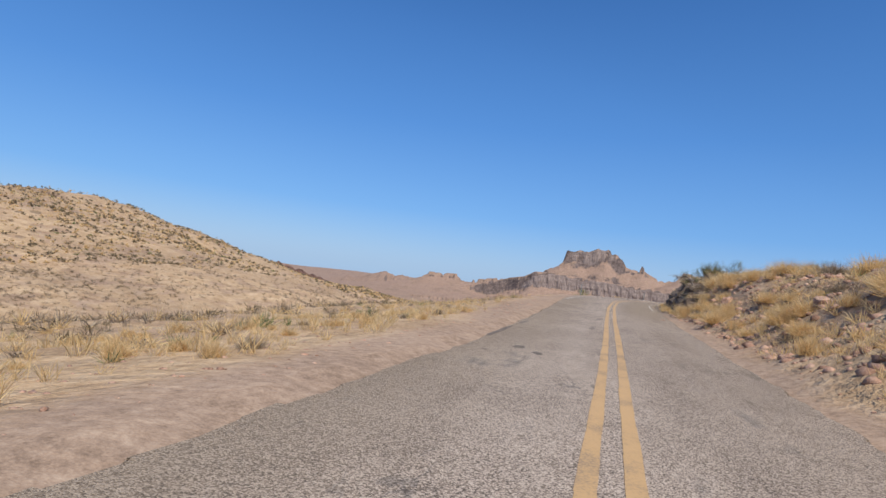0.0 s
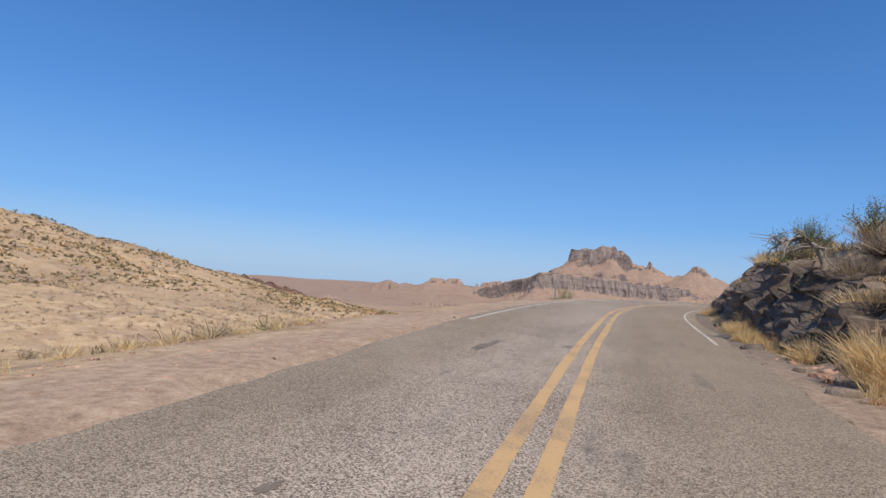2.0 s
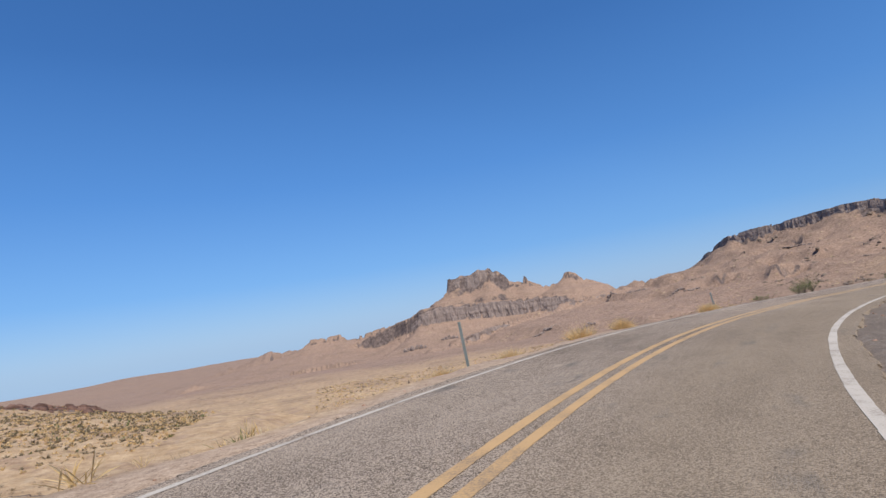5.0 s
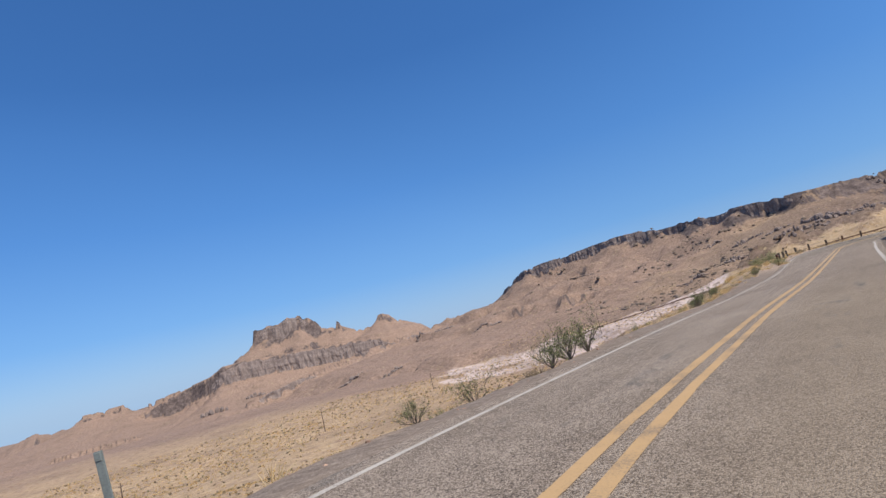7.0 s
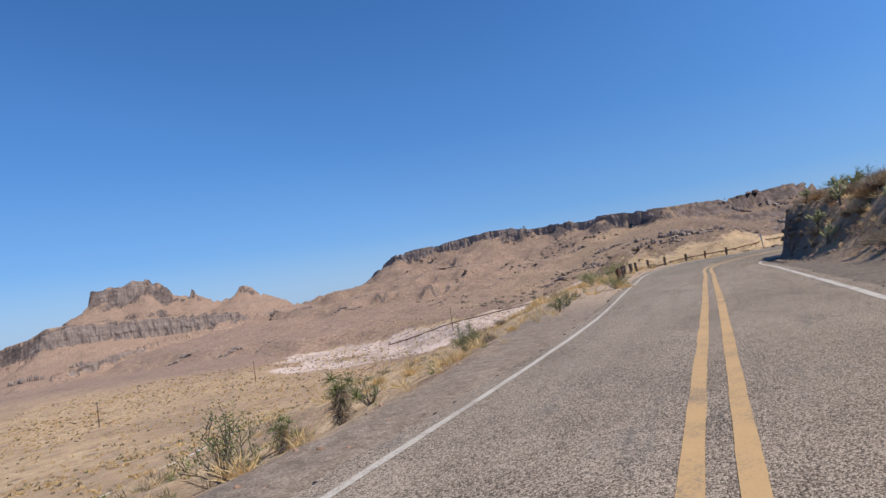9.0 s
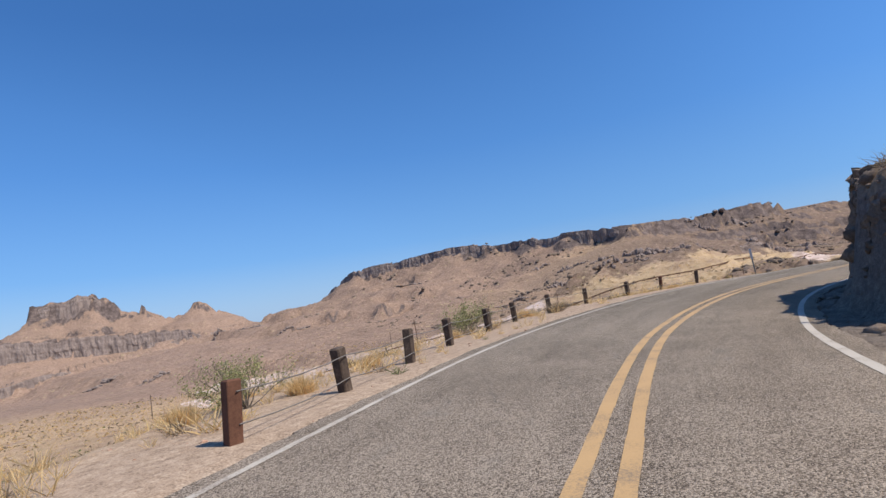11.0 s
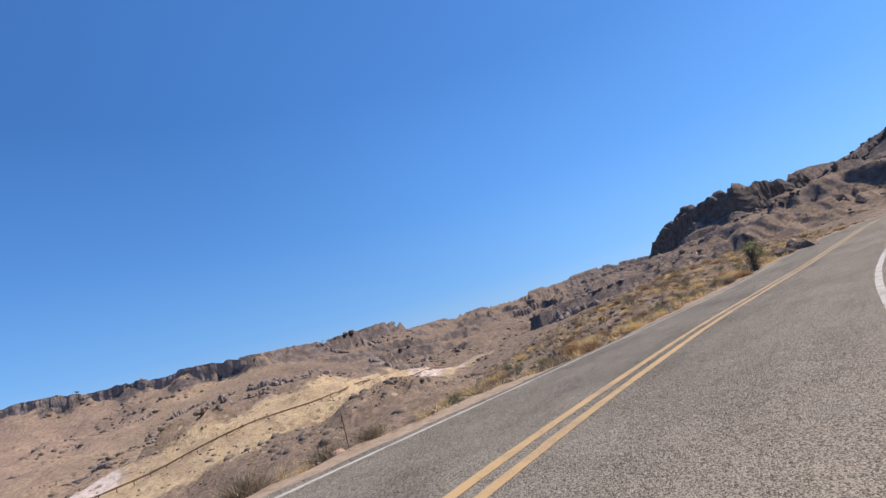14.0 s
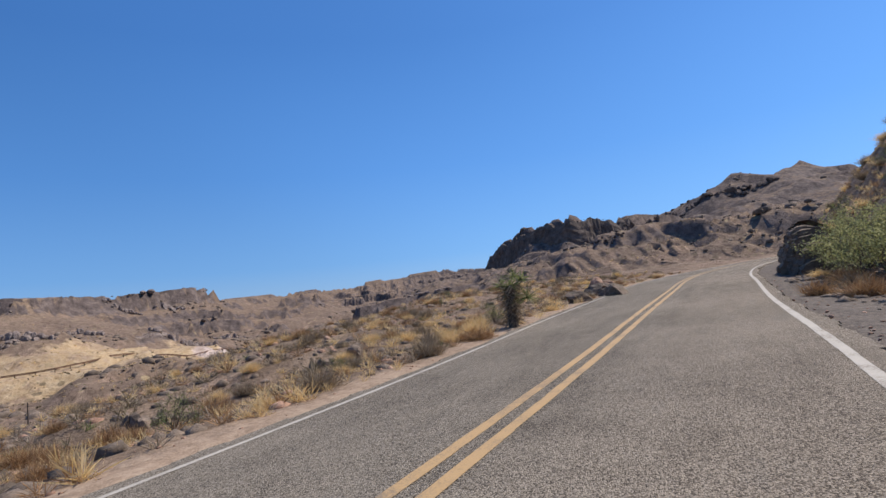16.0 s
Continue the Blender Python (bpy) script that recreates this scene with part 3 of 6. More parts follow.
    l.new(steep, rock.inputs["Value"])
    tall = nt.nodes.new("ShaderNodeMapping")
    tall.inputs["Scale"].default_value = (1.0, 1.0, 0.22)
    l.new(pos, tall.inputs["Vector"])
    flute = node_noise(nt, tall.outputs[0], 0.28, 7, 0.7)
    band = node_span(nt, node_math(nt, "ADD", attr("dark_rock"), node_math(nt, "MULTIPLY_ADD", flute, 1.8, -0.9)), 0.40, 0.80)
    col = node_mix(nt, node_math(nt, "MAXIMUM", rock.outputs["Result"], band), col, rockc)
    dirt = node_ramp(nt, node_math(nt, "ADD", node_math(nt, "MULTIPLY", fine, 0.5), node_math(nt, "ADD", node_math(nt, "MULTIPLY", grit, 0.3), node_math(nt, "MULTIPLY", mid, 0.2))), [(0.36, (0.175, 0.117, 0.077)), (0.5, (0.31, 0.212, 0.141)), (0.66, (0.46, 0.335, 0.23))])
    col = node_mix(nt, attr("verge"), col, node_mix(nt, attr("brown_verge"), gravel, dirt))
    col = node_mix(nt, attr("black_gravel"), col, black)
    l.new(col, bsdf.inputs["Base Color"])
    bsdf.inputs["Roughness"].default_value, bsdf.inputs["Specular IOR Level"].default_value = 0.95, 0.15
    broad = node_noise(nt, pos, 0.13, 9, 0.68)
    height = node_math(nt, "ADD", node_math(nt, "MULTIPLY_ADD", broad, 4.0, node_math(nt, "MULTIPLY", mid, 0.5)), node_math(nt, "ADD", node_math(nt, "MULTIPLY", fine, 0.12), node_math(nt, "MULTIPLY", grit, 0.025)))
    bump = nt.nodes.new("ShaderNodeBump")
    bump.inputs["Distance"].default_value = 0.4
    l.new(node_math(nt, "MULTIPLY_ADD", node_math(nt, "MAXIMUM", attr("verge"), attr("black_gravel")), -0.75, 0.95), bump.inputs["Strength"])
    l.new(height, bump.inputs["Height"])
    l.new(bump.outputs[0], bsdf.inputs["Normal"])
    return m


def along(x, y, line):
    """Distance of places from a bent line."""
    best = np.full(len(x), 1e9)
    for (x0, y0), (x1, y1) in zip(line, line[1:]):
        ax, ay = x1 - x0, y1 - y0
        f = (((x - x0) * ax + (y - y0) * ay) / (ax * ax + ay * ay)).clip(0, 1)
        best = np.minimum(best, np.hypot(x - x0 - f * ax, y - y0 - f * ay))
    return best


EMBANKMENT = [(166, 278), (171, 262), (185, 256), (203, 247), (220, 234)]
LOWER_ROAD = [(392, 147), (335, 153), (292, 172), (270, 204), (247, 232), (226, 252), (205, 285), (190, 310)]


def soil(ob):
    """Which soil lies where, kept on the ground's points."""
    me = ob.data
    co = np.empty(3 * len(me.vertices), np.float32)
    me.vertices.foreach_get("co", co)
    x, y, z = co.reshape(-1, 3).astype(float).T
    u, s = np.full(len(x), 50.0), np.full(len(x), 500.0)
    near = np.where((x > -120) & (x < 420) & (y > -220) & (y < 230))[0]
    u[near], s[near] = road_frame(x[near], y[near])
    c = road_at(u)
    wob = rough(x, y, 4.0, 3, 61)
    dr, dl = s - c[:, 5] - 0.35, -s - c[:, 4] - 0.3
    lflat, rflat = np.interp(u, LEFT_U, LEFT_FLAT), np.interp(u, RIGHT_U, RIGHT_FLAT)
    left_verge = (dl > -1) * (1 - smooth(0.6, 1.15, (dl + 0.5 * wob) / (lflat + 0.4)))
    right_verge = (dr > -1) * (1 - smooth(0.7, 1.2, (dr + 0.4 * wob) / (rflat + 0.3)))
    slope = np.empty(len(x), np.float32)
    me.attributes["slope"].data.foreach_get("value", slope)
    end_rock = np.clip(1.3 - along(x, y, [(-60, 236), (-47, 252), (-40, 262)]) / 9 + 0.5 * rough(x, y, 6, 3, 77), 0, 1)
    ways = along(x, y, LOWER_ROAD)
    values = dict(
        red_soil=np.clip(smooth(160, 330, x + 0.35 * y) * (0.8 + 0.5 * rough(x, y, 70, 3, 71)) + smooth(280, 500, y), 0, 1),
        brown_soil=np.clip(smooth(62, 112, x - 0.45 * y + 10 * rough(x, y, 40, 3, 73)) * (0.9 - 0.75 * smooth(220, 320, y)) + (0.15 + 0.4 * smooth(7, 12, u)) * (dr > 0) * (abs(s) < 95), 0, 1),
        pale_soil=np.clip(1.5 - along(x, y, EMBANKMENT) / 13 + 0.3 * rough(x, y, 7, 3, 76), 0, 1) + 0.42 * (dr > 0) * (1 - smooth(2.6, 3.8, u)) * (1 - smooth(7, 14, abs(s) + 2 * wob)) + np.clip(1.15 - ways / 26 + 0.25 * rough(x, y, 10, 3, 75), 0, 1) * smooth(205, 235, y) + np.clip(1.2 - along(x, y, [(345, 150), (395, 146)]) / 9, 0, 1),
        ochre_soil=np.clip(1.45 - ways / 17 + 0.3 * rough(x, y, 8, 3, 79), 0, 1),
        brown_verge=np.maximum(1 - smooth(3.2, 5.0, u), 0.85 * smooth(13.4, 14.4, u)),
        dark_rock=np.maximum(end_rock, np.clip(smooth(0.75 - 0.25 * smooth(200, 300, x - 0.4 * y), 1.5 - 0.5 * smooth(200, 300, x - 0.4 * y), slope) * (abs(s) > np.where(s > 0, 90, 40)) + 0.36 * smooth(200, 290, x - 0.35 * y) * ((y > 60) | (x > 340)) * (1 - 0.75 * smooth(240, 330, y)) + 0.25 * smooth(400, 480, x - 0.6 * y) * (y < 60), 0, 1)),
        verge=np.clip(np.maximum(left_verge, right_verge * (u < 3.4)), 0, 1),
        black_gravel=np.clip(right_verge * smooth(2.2, 3.4, u) * 0.85 + 0.6 * left_verge * smooth(6.2, 7.2, u) * (1 - smooth(10.2, 11.0, u)), 0, 1),
        scrub_dots=np.clip(smooth(60, 110, np.minimum(abs(s), 400)) * (1 - smooth(0.8, 1.3, slope)), 0, 1))
    for name, v in values.items():
        me.attributes.new(name, "FLOAT", "POINT").data.foreach_set("value", v.astype(np.float32))


def asphalt_material():
    m = bpy.data.materials.new("chip_seal_asphalt")
    m.use_nodes = True
    nt = m.node_tree
    l, bsdf = nt.links, nt.nodes["Principled BSDF"]
    uv = nt.nodes.new("ShaderNodeUVMap")
    geo = nt.nodes.new("ShaderNodeNewGeometry")
    pos = geo.outputs["Position"]
    sep = nt.nodes.new("ShaderNodeSeparateXYZ")
    l.new(uv.outputs[0], sep.inputs[0])
    chips = nt.nodes.new("ShaderNodeTexVoronoi")
    chips.inputs["Scale"].default_value = 100.0
    l.new(pos, chips.inputs["Vector"])
    chip_tone = nt.nodes.new("ShaderNodeSeparateColor")
    l.new(chips.outputs["Color"], chip_tone.inputs[0])
    long_map = nt.nodes.new("ShaderNodeMapping")
    long_map.inputs["Scale"].default_value = (1.0, 0.12, 1.0)
    l.new(uv.outputs[0], long_map.inputs["Vector"])
    streak, blotch, wide = node_noise(nt, long_map.outputs[0], 1.6, 5), node_noise(nt, pos, 1.1, 6, 0.65), node_noise(nt, pos, 0.16, 4)
    tone = node_math(nt, "ADD", node_math(nt, "MULTIPLY_ADD", chip_tone.outputs[0], 0.8, -0.17), node_math(nt, "ADD", node_math(nt, "MULTIPLY", blotch, 0.35), node_math(nt, "MULTIPLY_ADD", wide, 0.5, node_math(nt, "MULTIPLY_ADD", streak, 0.4, -0.32))))
    grey = node_ramp(nt, tone, [(0.22, (0.075, 0.055, 0.040)), (0.5, (0.225, 0.169, 0.122)), (0.8, (0.45, 0.355, 0.265))])
    old = node_ramp(nt, tone, [(0.22, (0.105, 0.080, 0.060)), (0.5, (0.29, 0.222, 0.165)), (0.8, (0.53, 0.425, 0.325))])
    p = nt.nodes.new("ShaderNodeAttribute")
    p.attribute_name = "pale_seal"
    grey = node_mix(nt, p.outputs["Fac"], grey, old)
    # dust lies on the outer lane, most of it where the banks are close
    dust = node_ramp(nt, tone, [(0.22, (0.14, 0.103, 0.070)), (0.5, (0.24, 0.18, 0.122)), (0.8, (0.34, 0.262, 0.182))])
    a = nt.nodes.new("ShaderNodeAttribute")
    a.attribute_name = "dust"
    col = node_mix(nt, node_math(nt, "MULTIPLY", a.outputs["Fac"], node_span(nt, node_math(nt, "ADD", wide, node_math(nt, "MULTIPLY", blotch, 0.4)), 0.35, 0.65)), grey, dust)
    # bitumen bleeding through and filled cracks
    tar = node_ramp(nt, tone, [(0.22, (0.035, 0.031, 0.028)), (0.8, (0.13, 0.118, 0.105))])
    col = node_mix(nt, node_math(nt, "MULTIPLY", node_span(nt, node_math(nt, "ADD", streak, node_math(nt, "MULTIPLY", blotch, 0.6)), 0.88, 1.1), 0.8), col, tar)
    warp = nt.nodes.new("ShaderNodeMapping")
    warp.inputs["Scale"].default_value = (0.55, 0.3, 1.0)
    l.new(uv.outputs[0], warp.inputs["Vector"])
    bent = nt.nodes.new("ShaderNodeVectorMath")
    bent.operation = "ADD"
    wn2 = nt.nodes.new("ShaderNodeTexNoise")
    wn2.inputs["Scale"].default_value, wn2.inputs["Detail"].default_value = 1.5, 4.0
    l.new(uv.outputs[0], wn2.inputs["Vector"])
    l.new(warp.outputs[0], bent.inputs[0])
    l.new(wn2.outputs["Color"], bent.inputs[1])
    crack = nt.nodes.new("ShaderNodeTexVoronoi")
    crack.feature = "DISTANCE_TO_EDGE"
    crack.inputs["Scale"].default_value = 0.7
    l.new(bent.outputs[0], crack.inputs["Vector"])
    line = nt.nodes.new("ShaderNodeMapRange")
    line.inputs["From Min"].default_value, line.inputs["From Max"].default_value = 0.011, 0.004
    l.new(crack.outputs["Distance"], line.inputs["Value"])
    gate = node_math(nt, "MULTIPLY", line.outputs["Result"], node_span(nt, node_noise(nt, pos, 0.35, 2), 0.5, 0.6))
    col = node_mix(nt, node_math(nt, "MULTIPLY", node_math(nt, "MULTIPLY", gate, 0.55), node_math(nt, "SUBTRACT", 1.0, a.outputs["Fac"])), col, tar)
    newer = node_ramp(nt, tone, [(0.22, (0.045, 0.035, 0.025)), (0.5, (0.140, 0.111, 0.081)), (0.8, (0.33, 0.272, 0.205))])
    b = nt.nodes.new("ShaderNodeAttribute")
    b.attribute_name = "newer_seal"
    col = node_mix(nt, b.outputs["Fac"], col, newer)
    l.new(col, bsdf.inputs["Base Color"])
    bsdf.inputs["Roughness"].default_value, bsdf.inputs["Specular IOR Level"].default_value = 0.9, 0.15
    bump = nt.nodes.new("ShaderNodeBump")
    bump.inputs["Strength"].default_value, bump.inputs["Distance"].default_value = 0.9, 0.009
    l.new(node_math(nt, "SUBTRACT", 1.0, chips.outputs["Distance"]), bump.inputs["Height"])
    l.new(bump.outputs[0], bsdf.inputs["Normal"])
    return m


def paint_material(name, paint, worn):
    """Road paint that has worn through to the stones in places."""
    m = material(name, [(0.38, worn), (0.49, paint), (0.72, tuple(v * 1.12 for v in paint))], scale=1.6, fine=45, spread=0.5, rough=0.75, bump=0.5, dist=0.006)
    return m


def rock_material(name, dark, mid, light, scale=1.0):
    m = bpy.data.materials.new(name)
    m.use_nodes = True
    nt = m.node_tree
    l, bsdf = nt.links, nt.nodes["Principled BSDF"]
    geo = nt.nodes.new("ShaderNodeNewGeometry")
    pos = geo.outputs["Position"]
    a, b, c = node_noise(nt, pos, 0.9 * scale, 8, 0.65), node_noise(nt, pos, 7.0 * scale, 6, 0.7), node_noise(nt, pos, 40 * scale, 3, 0.7)
    v = node_math(nt, "ADD", node_math(nt, "MULTIPLY", a, 0.5), node_math(nt, "ADD", node_math(nt, "MULTIPLY", b, 0.35), node_math(nt, "MULTIPLY", c, 0.15)))
    col = node_ramp(nt, v, [(0.36, dark), (0.5, mid), (0.66, light)])
    info = nt.nodes.new("ShaderNodeObjectInfo")
    hue = nt.nodes.new("ShaderNodeHueSaturation")
    l.new(col, hue.inputs["Color"])
    l.new(node_math(nt, "MULTIPLY_ADD", node_math(nt, "FRACT", node_math(nt, "ADD", info.outputs["Random"], geo.outputs["Random Per Island"]), 0.0), 0.5, 0.75), hue.inputs["Value"])
    l.new(hue.outputs[0], bsdf.inputs["Base Color"])
    bsdf.inputs["Roughness"].default_value, bsdf.inputs["Specular IOR Level"].default_value = 0.92, 0.2
    bump = nt.nodes.new("ShaderNodeBump")
    bump.inputs["Strength"].default_value, bump.inputs["Distance"].default_value = 0.8, 0.12 / scale
    l.new(v, bump.inputs["Height"])
    l.new(bump.outputs[0], bsdf.inputs["Normal"])
    return m


def cliff_material():
    """Dark columnar rock: flutes running down, faint beds across, dust on the ledges."""
    m = bpy.data.materials.new("dark_columnar_rock")
    m.use_nodes = True
    nt = m.node_tree
    l, bsdf = nt.links, nt.nodes["Principled BSDF"]
    geo = nt.nodes.new("ShaderNodeNewGeometry")
    tall, beds = nt.nodes.new("ShaderNodeMapping"), nt.nodes.new("ShaderNodeMapping")
    tall.inputs["Scale"].default_value, beds.inputs["Scale"].default_value = (1, 1, 0.18), (0.12, 0.12, 1)
    l.new(geo.outputs["Position"], tall.inputs["Vector"])
    l.new(geo.outputs["Position"], beds.inputs["Vector"])
    flute, bed, grain = node_noise(nt, tall.outputs[0], 0.45, 7, 0.72), node_noise(nt, beds.outputs[0], 0.3, 5, 0.6), node_noise(nt, geo.outputs["Position"], 1.4, 6, 0.7)
    v = node_math(nt, "ADD", node_math(nt, "MULTIPLY", flute, 0.5), node_math(nt, "ADD", node_math(nt, "MULTIPLY", bed, 0.2), node_math(nt, "MULTIPLY", grain, 0.3)))
    col = node_ramp(nt, v, [(0.36, (0.105, 0.080, 0.070)), (0.5, (0.235, 0.180, 0.150)), (0.64, (0.40, 0.31, 0.252))])
    sep = nt.nodes.new("ShaderNodeSeparateXYZ")
    l.new(geo.outputs["Normal"], sep.inputs[0])
    sandy = node_ramp(nt, grain, [(0.36, (0.20, 0.14, 0.10)), (0.64, (0.40, 0.29, 0.21))])
    col = node_mix(nt, node_math(nt, "MULTIPLY", node_span(nt, sep.outputs["Z"], 0.72, 0.95), 0.6), col, sandy)
    l.new(col, bsdf.inputs["Base Color"])
    bsdf.inputs["Roughness"].default_value, bsdf.inputs["Specular IOR Level"].default_value = 0.95, 0.15
    bump = nt.nodes.new("ShaderNodeBump")
    bump.inputs["Strength"].default_value, bump.inputs["Distance"].default_value = 0.9, 1.6
    l.new(v, bump.inputs["Height"])
    l.new(bump.outputs[0], bsdf.inputs["Normal"])
    return m


m_cliff = cliff_material()
m_ground = ground_material()
m_asphalt = asphalt_material()
m_yellow = paint_material("yellow_road_paint", (0.44, 0.275, 0.125), (0.24, 0.17, 0.105))
m_white = paint_material("white_road_paint", (0.45, 0.39, 0.315), (0.23, 0.18, 0.135))
m_rock = rock_material("dark_volcanic_rock", (0.068, 0.049, 0.036), (0.172, 0.126, 0.092), (0.33, 0.245, 0.178))
m_redrock = rock_material("red_brown_rock", (0.18, 0.095, 0.060), (0.37, 0.218, 0.145), (0.55, 0.38, 0.27), 1.6)
m_darkred = rock_material("dark_red_rock", (0.06, 0.032, 0.024), (0.14, 0.077, 0.055), (0.26, 0.155, 0.11), 0.5)
# dark rock with the shade of the north-facing cliffs put into its colour
m_shaded_rock = rock_material("shaded_dark_rock", (0.045, 0.034, 0.028), (0.115, 0.084, 0.066), (0.23, 0.172, 0.135), 0.3)
def leaf_material(name, stops, through=0.35, **more):
    """Thin leaves and dead stems, which let some of the light through."""
    m = material(name, stops, scale=2, fine=12, bump=0, rough=0.8, **more)
    nt = m.node_tree
    bsdf, out = nt.nodes["Principled BSDF"], nt.nodes["Material Output"]
    thin = nt.nodes.new("ShaderNodeBsdfTranslucent")
    nt.links.new(bsdf.inputs["Base Color"].links[0].from_socket, thin.inputs["Color"])
    both = nt.nodes.new("ShaderNodeMixShader")
    both.inputs[0].default_value = through
    nt.links.new(bsdf.outputs[0], both.inputs[1])
    nt.links.new(thin.outputs[0], both.inputs[2])
    nt.links.new(both.outputs[0], out.inputs["Surface"])
    return m


m_straw = leaf_material("dry_straw", [(0.3, (0.50, 0.32, 0.125)), (0.5, (0.74, 0.52, 0.245)), (0.75, (0.84, 0.67, 0.40))], 0.5, rand=0.3)
m_dry = leaf_material("grey_brown_twigs", [(0.3, (0.15, 0.105, 0.065)), (0.5, (0.29, 0.215, 0.14)), (0.75, (0.45, 0.36, 0.25))], 0.25, rand=0.35)
m_rust = leaf_material("rust_brown_twigs", [(0.3, (0.21, 0.11, 0.05)), (0.5, (0.38, 0.22, 0.105)), (0.75, (0.52, 0.35, 0.19))], 0.25, rand=0.35)
m_scrub = leaf_material("brown_scrub", [(0.3, (0.11, 0.083, 0.045)), (0.5, (0.21, 0.158, 0.09)), (0.75, (0.32, 0.25, 0.15))], 0.2, rand=0.35)
m_green = leaf_material("olive_green_leaves", [(0.3, (0.085, 0.10, 0.034)), (0.5, (0.185, 0.205, 0.075)), (0.75, (0.33, 0.34, 0.14))], 0.4, rand=0.4)
m_bright = leaf_material("yellow_green_leaves", [(0.3, (0.16, 0.165, 0.06)), (0.5, (0.31, 0.305, 0.125)), (0.75, (0.50, 0.47, 0.23))], 0.45, rand=0.4)
m_bark = material("grey_bark", [(0.3, (0.06, 0.045, 0.035)), (0.6, (0.19, 0.15, 0.115))], scale=6, fine=40, bump=0.5)
m_cactus = material("pale_cholla_spines", [(0.3, (0.16, 0.16, 0.07)), (0.5, (0.36, 0.34, 0.17)), (0.7, (0.60, 0.55, 0.33))], scale=5, fine=50, bump=0.8)
m_timber = material("weathered_brown_timber", [(0.3, (0.03, 0.022, 0.017)), (0.5, (0.085, 0.058, 0.042)), (0.7, (0.19, 0.14, 0.10))], scale=3, fine=30, bump=0.6)
m_rustwood = material("reddish_brown_timber", [(0.3, (0.07, 0.03, 0.018)), (0.6, (0.15, 0.068, 0.04))], scale=3, fine=30, bump=0.4)
m_steel = material("galvanised_steel", [(0.3, (0.13, 0.11, 0.09)), (0.6, (0.24, 0.21, 0.18))], scale=4, fine=60, bump=0.1, rough=0.7, metal=0.3)
m_green_steel = material("green_grey_steel", [(0.3, (0.11, 0.125, 0.115)), (0.6, (0.22, 0.24, 0.215))], scale=4, fine=50, bump=0.15, rough=0.6)
m_rusty = material("rusty_steel", [(0.3, (0.06, 0.032, 0.02)), (0.6, (0.17, 0.09, 0.055))], scale=6, fine=60, bump=0.3, rough=0.85)
m_plate = material("weathered_sign_back", [(0.3, (0.34, 0.34, 0.33)), (0.6, (0.55, 0.55, 0.53))], scale=3, fine=40, bump=0.1, rough=0.6, metal=0.2)
m_bleached = material("bleached_grey_wood", [(0.3, (0.12, 0.095, 0.072)), (0.6, (0.29, 0.24, 0.19))], scale=5, fine=50, bump=0.5)
m_white_pipe = material("dusty_white_pipe", [(0.3, (0.48, 0.44, 0.40)), (0.6, (0.68, 0.65, 0.61))], scale=2, fine=30, bump=0.05, rough=0.5)
m_tar = material("old_tar", [(0.35, (0.085, 0.066, 0.052)), (0.52, (0.15, 0.116, 0.088)), (0.7, (0.25, 0.194, 0.145))], scale=3, fine=60, bump=0.4, dist=0.006)
m_pipe = material("black_pipe", [(0.3, (0.035, 0.026, 0.02)), (0.6, (0.10, 0.07, 0.05))], scale=2, fine=30, bump=0.1, rough=0.6)

# ---- ground and road ----
ground = sheet("ground", axis_lines(0.5, -20, 190, 3.8, -220, 900, -3500, 3500), axis_lines(0.5, -8, 130, 3.8, -330, 1060, -3000, 4200), land, m_ground)
soil(ground)
tagged(ground, "dry tan desert ground rising to bare rocky hills and mesas", "ground", kind="structure")


def lane(col):
    us = np.arange(-3, 25, 0.05)
    vs = road_at(us)[:, col]
    return lambda u: float(np.interp(u, us, vs))


WIDE_LEFT, WIDE_RIGHT = lane(4), lane(5)


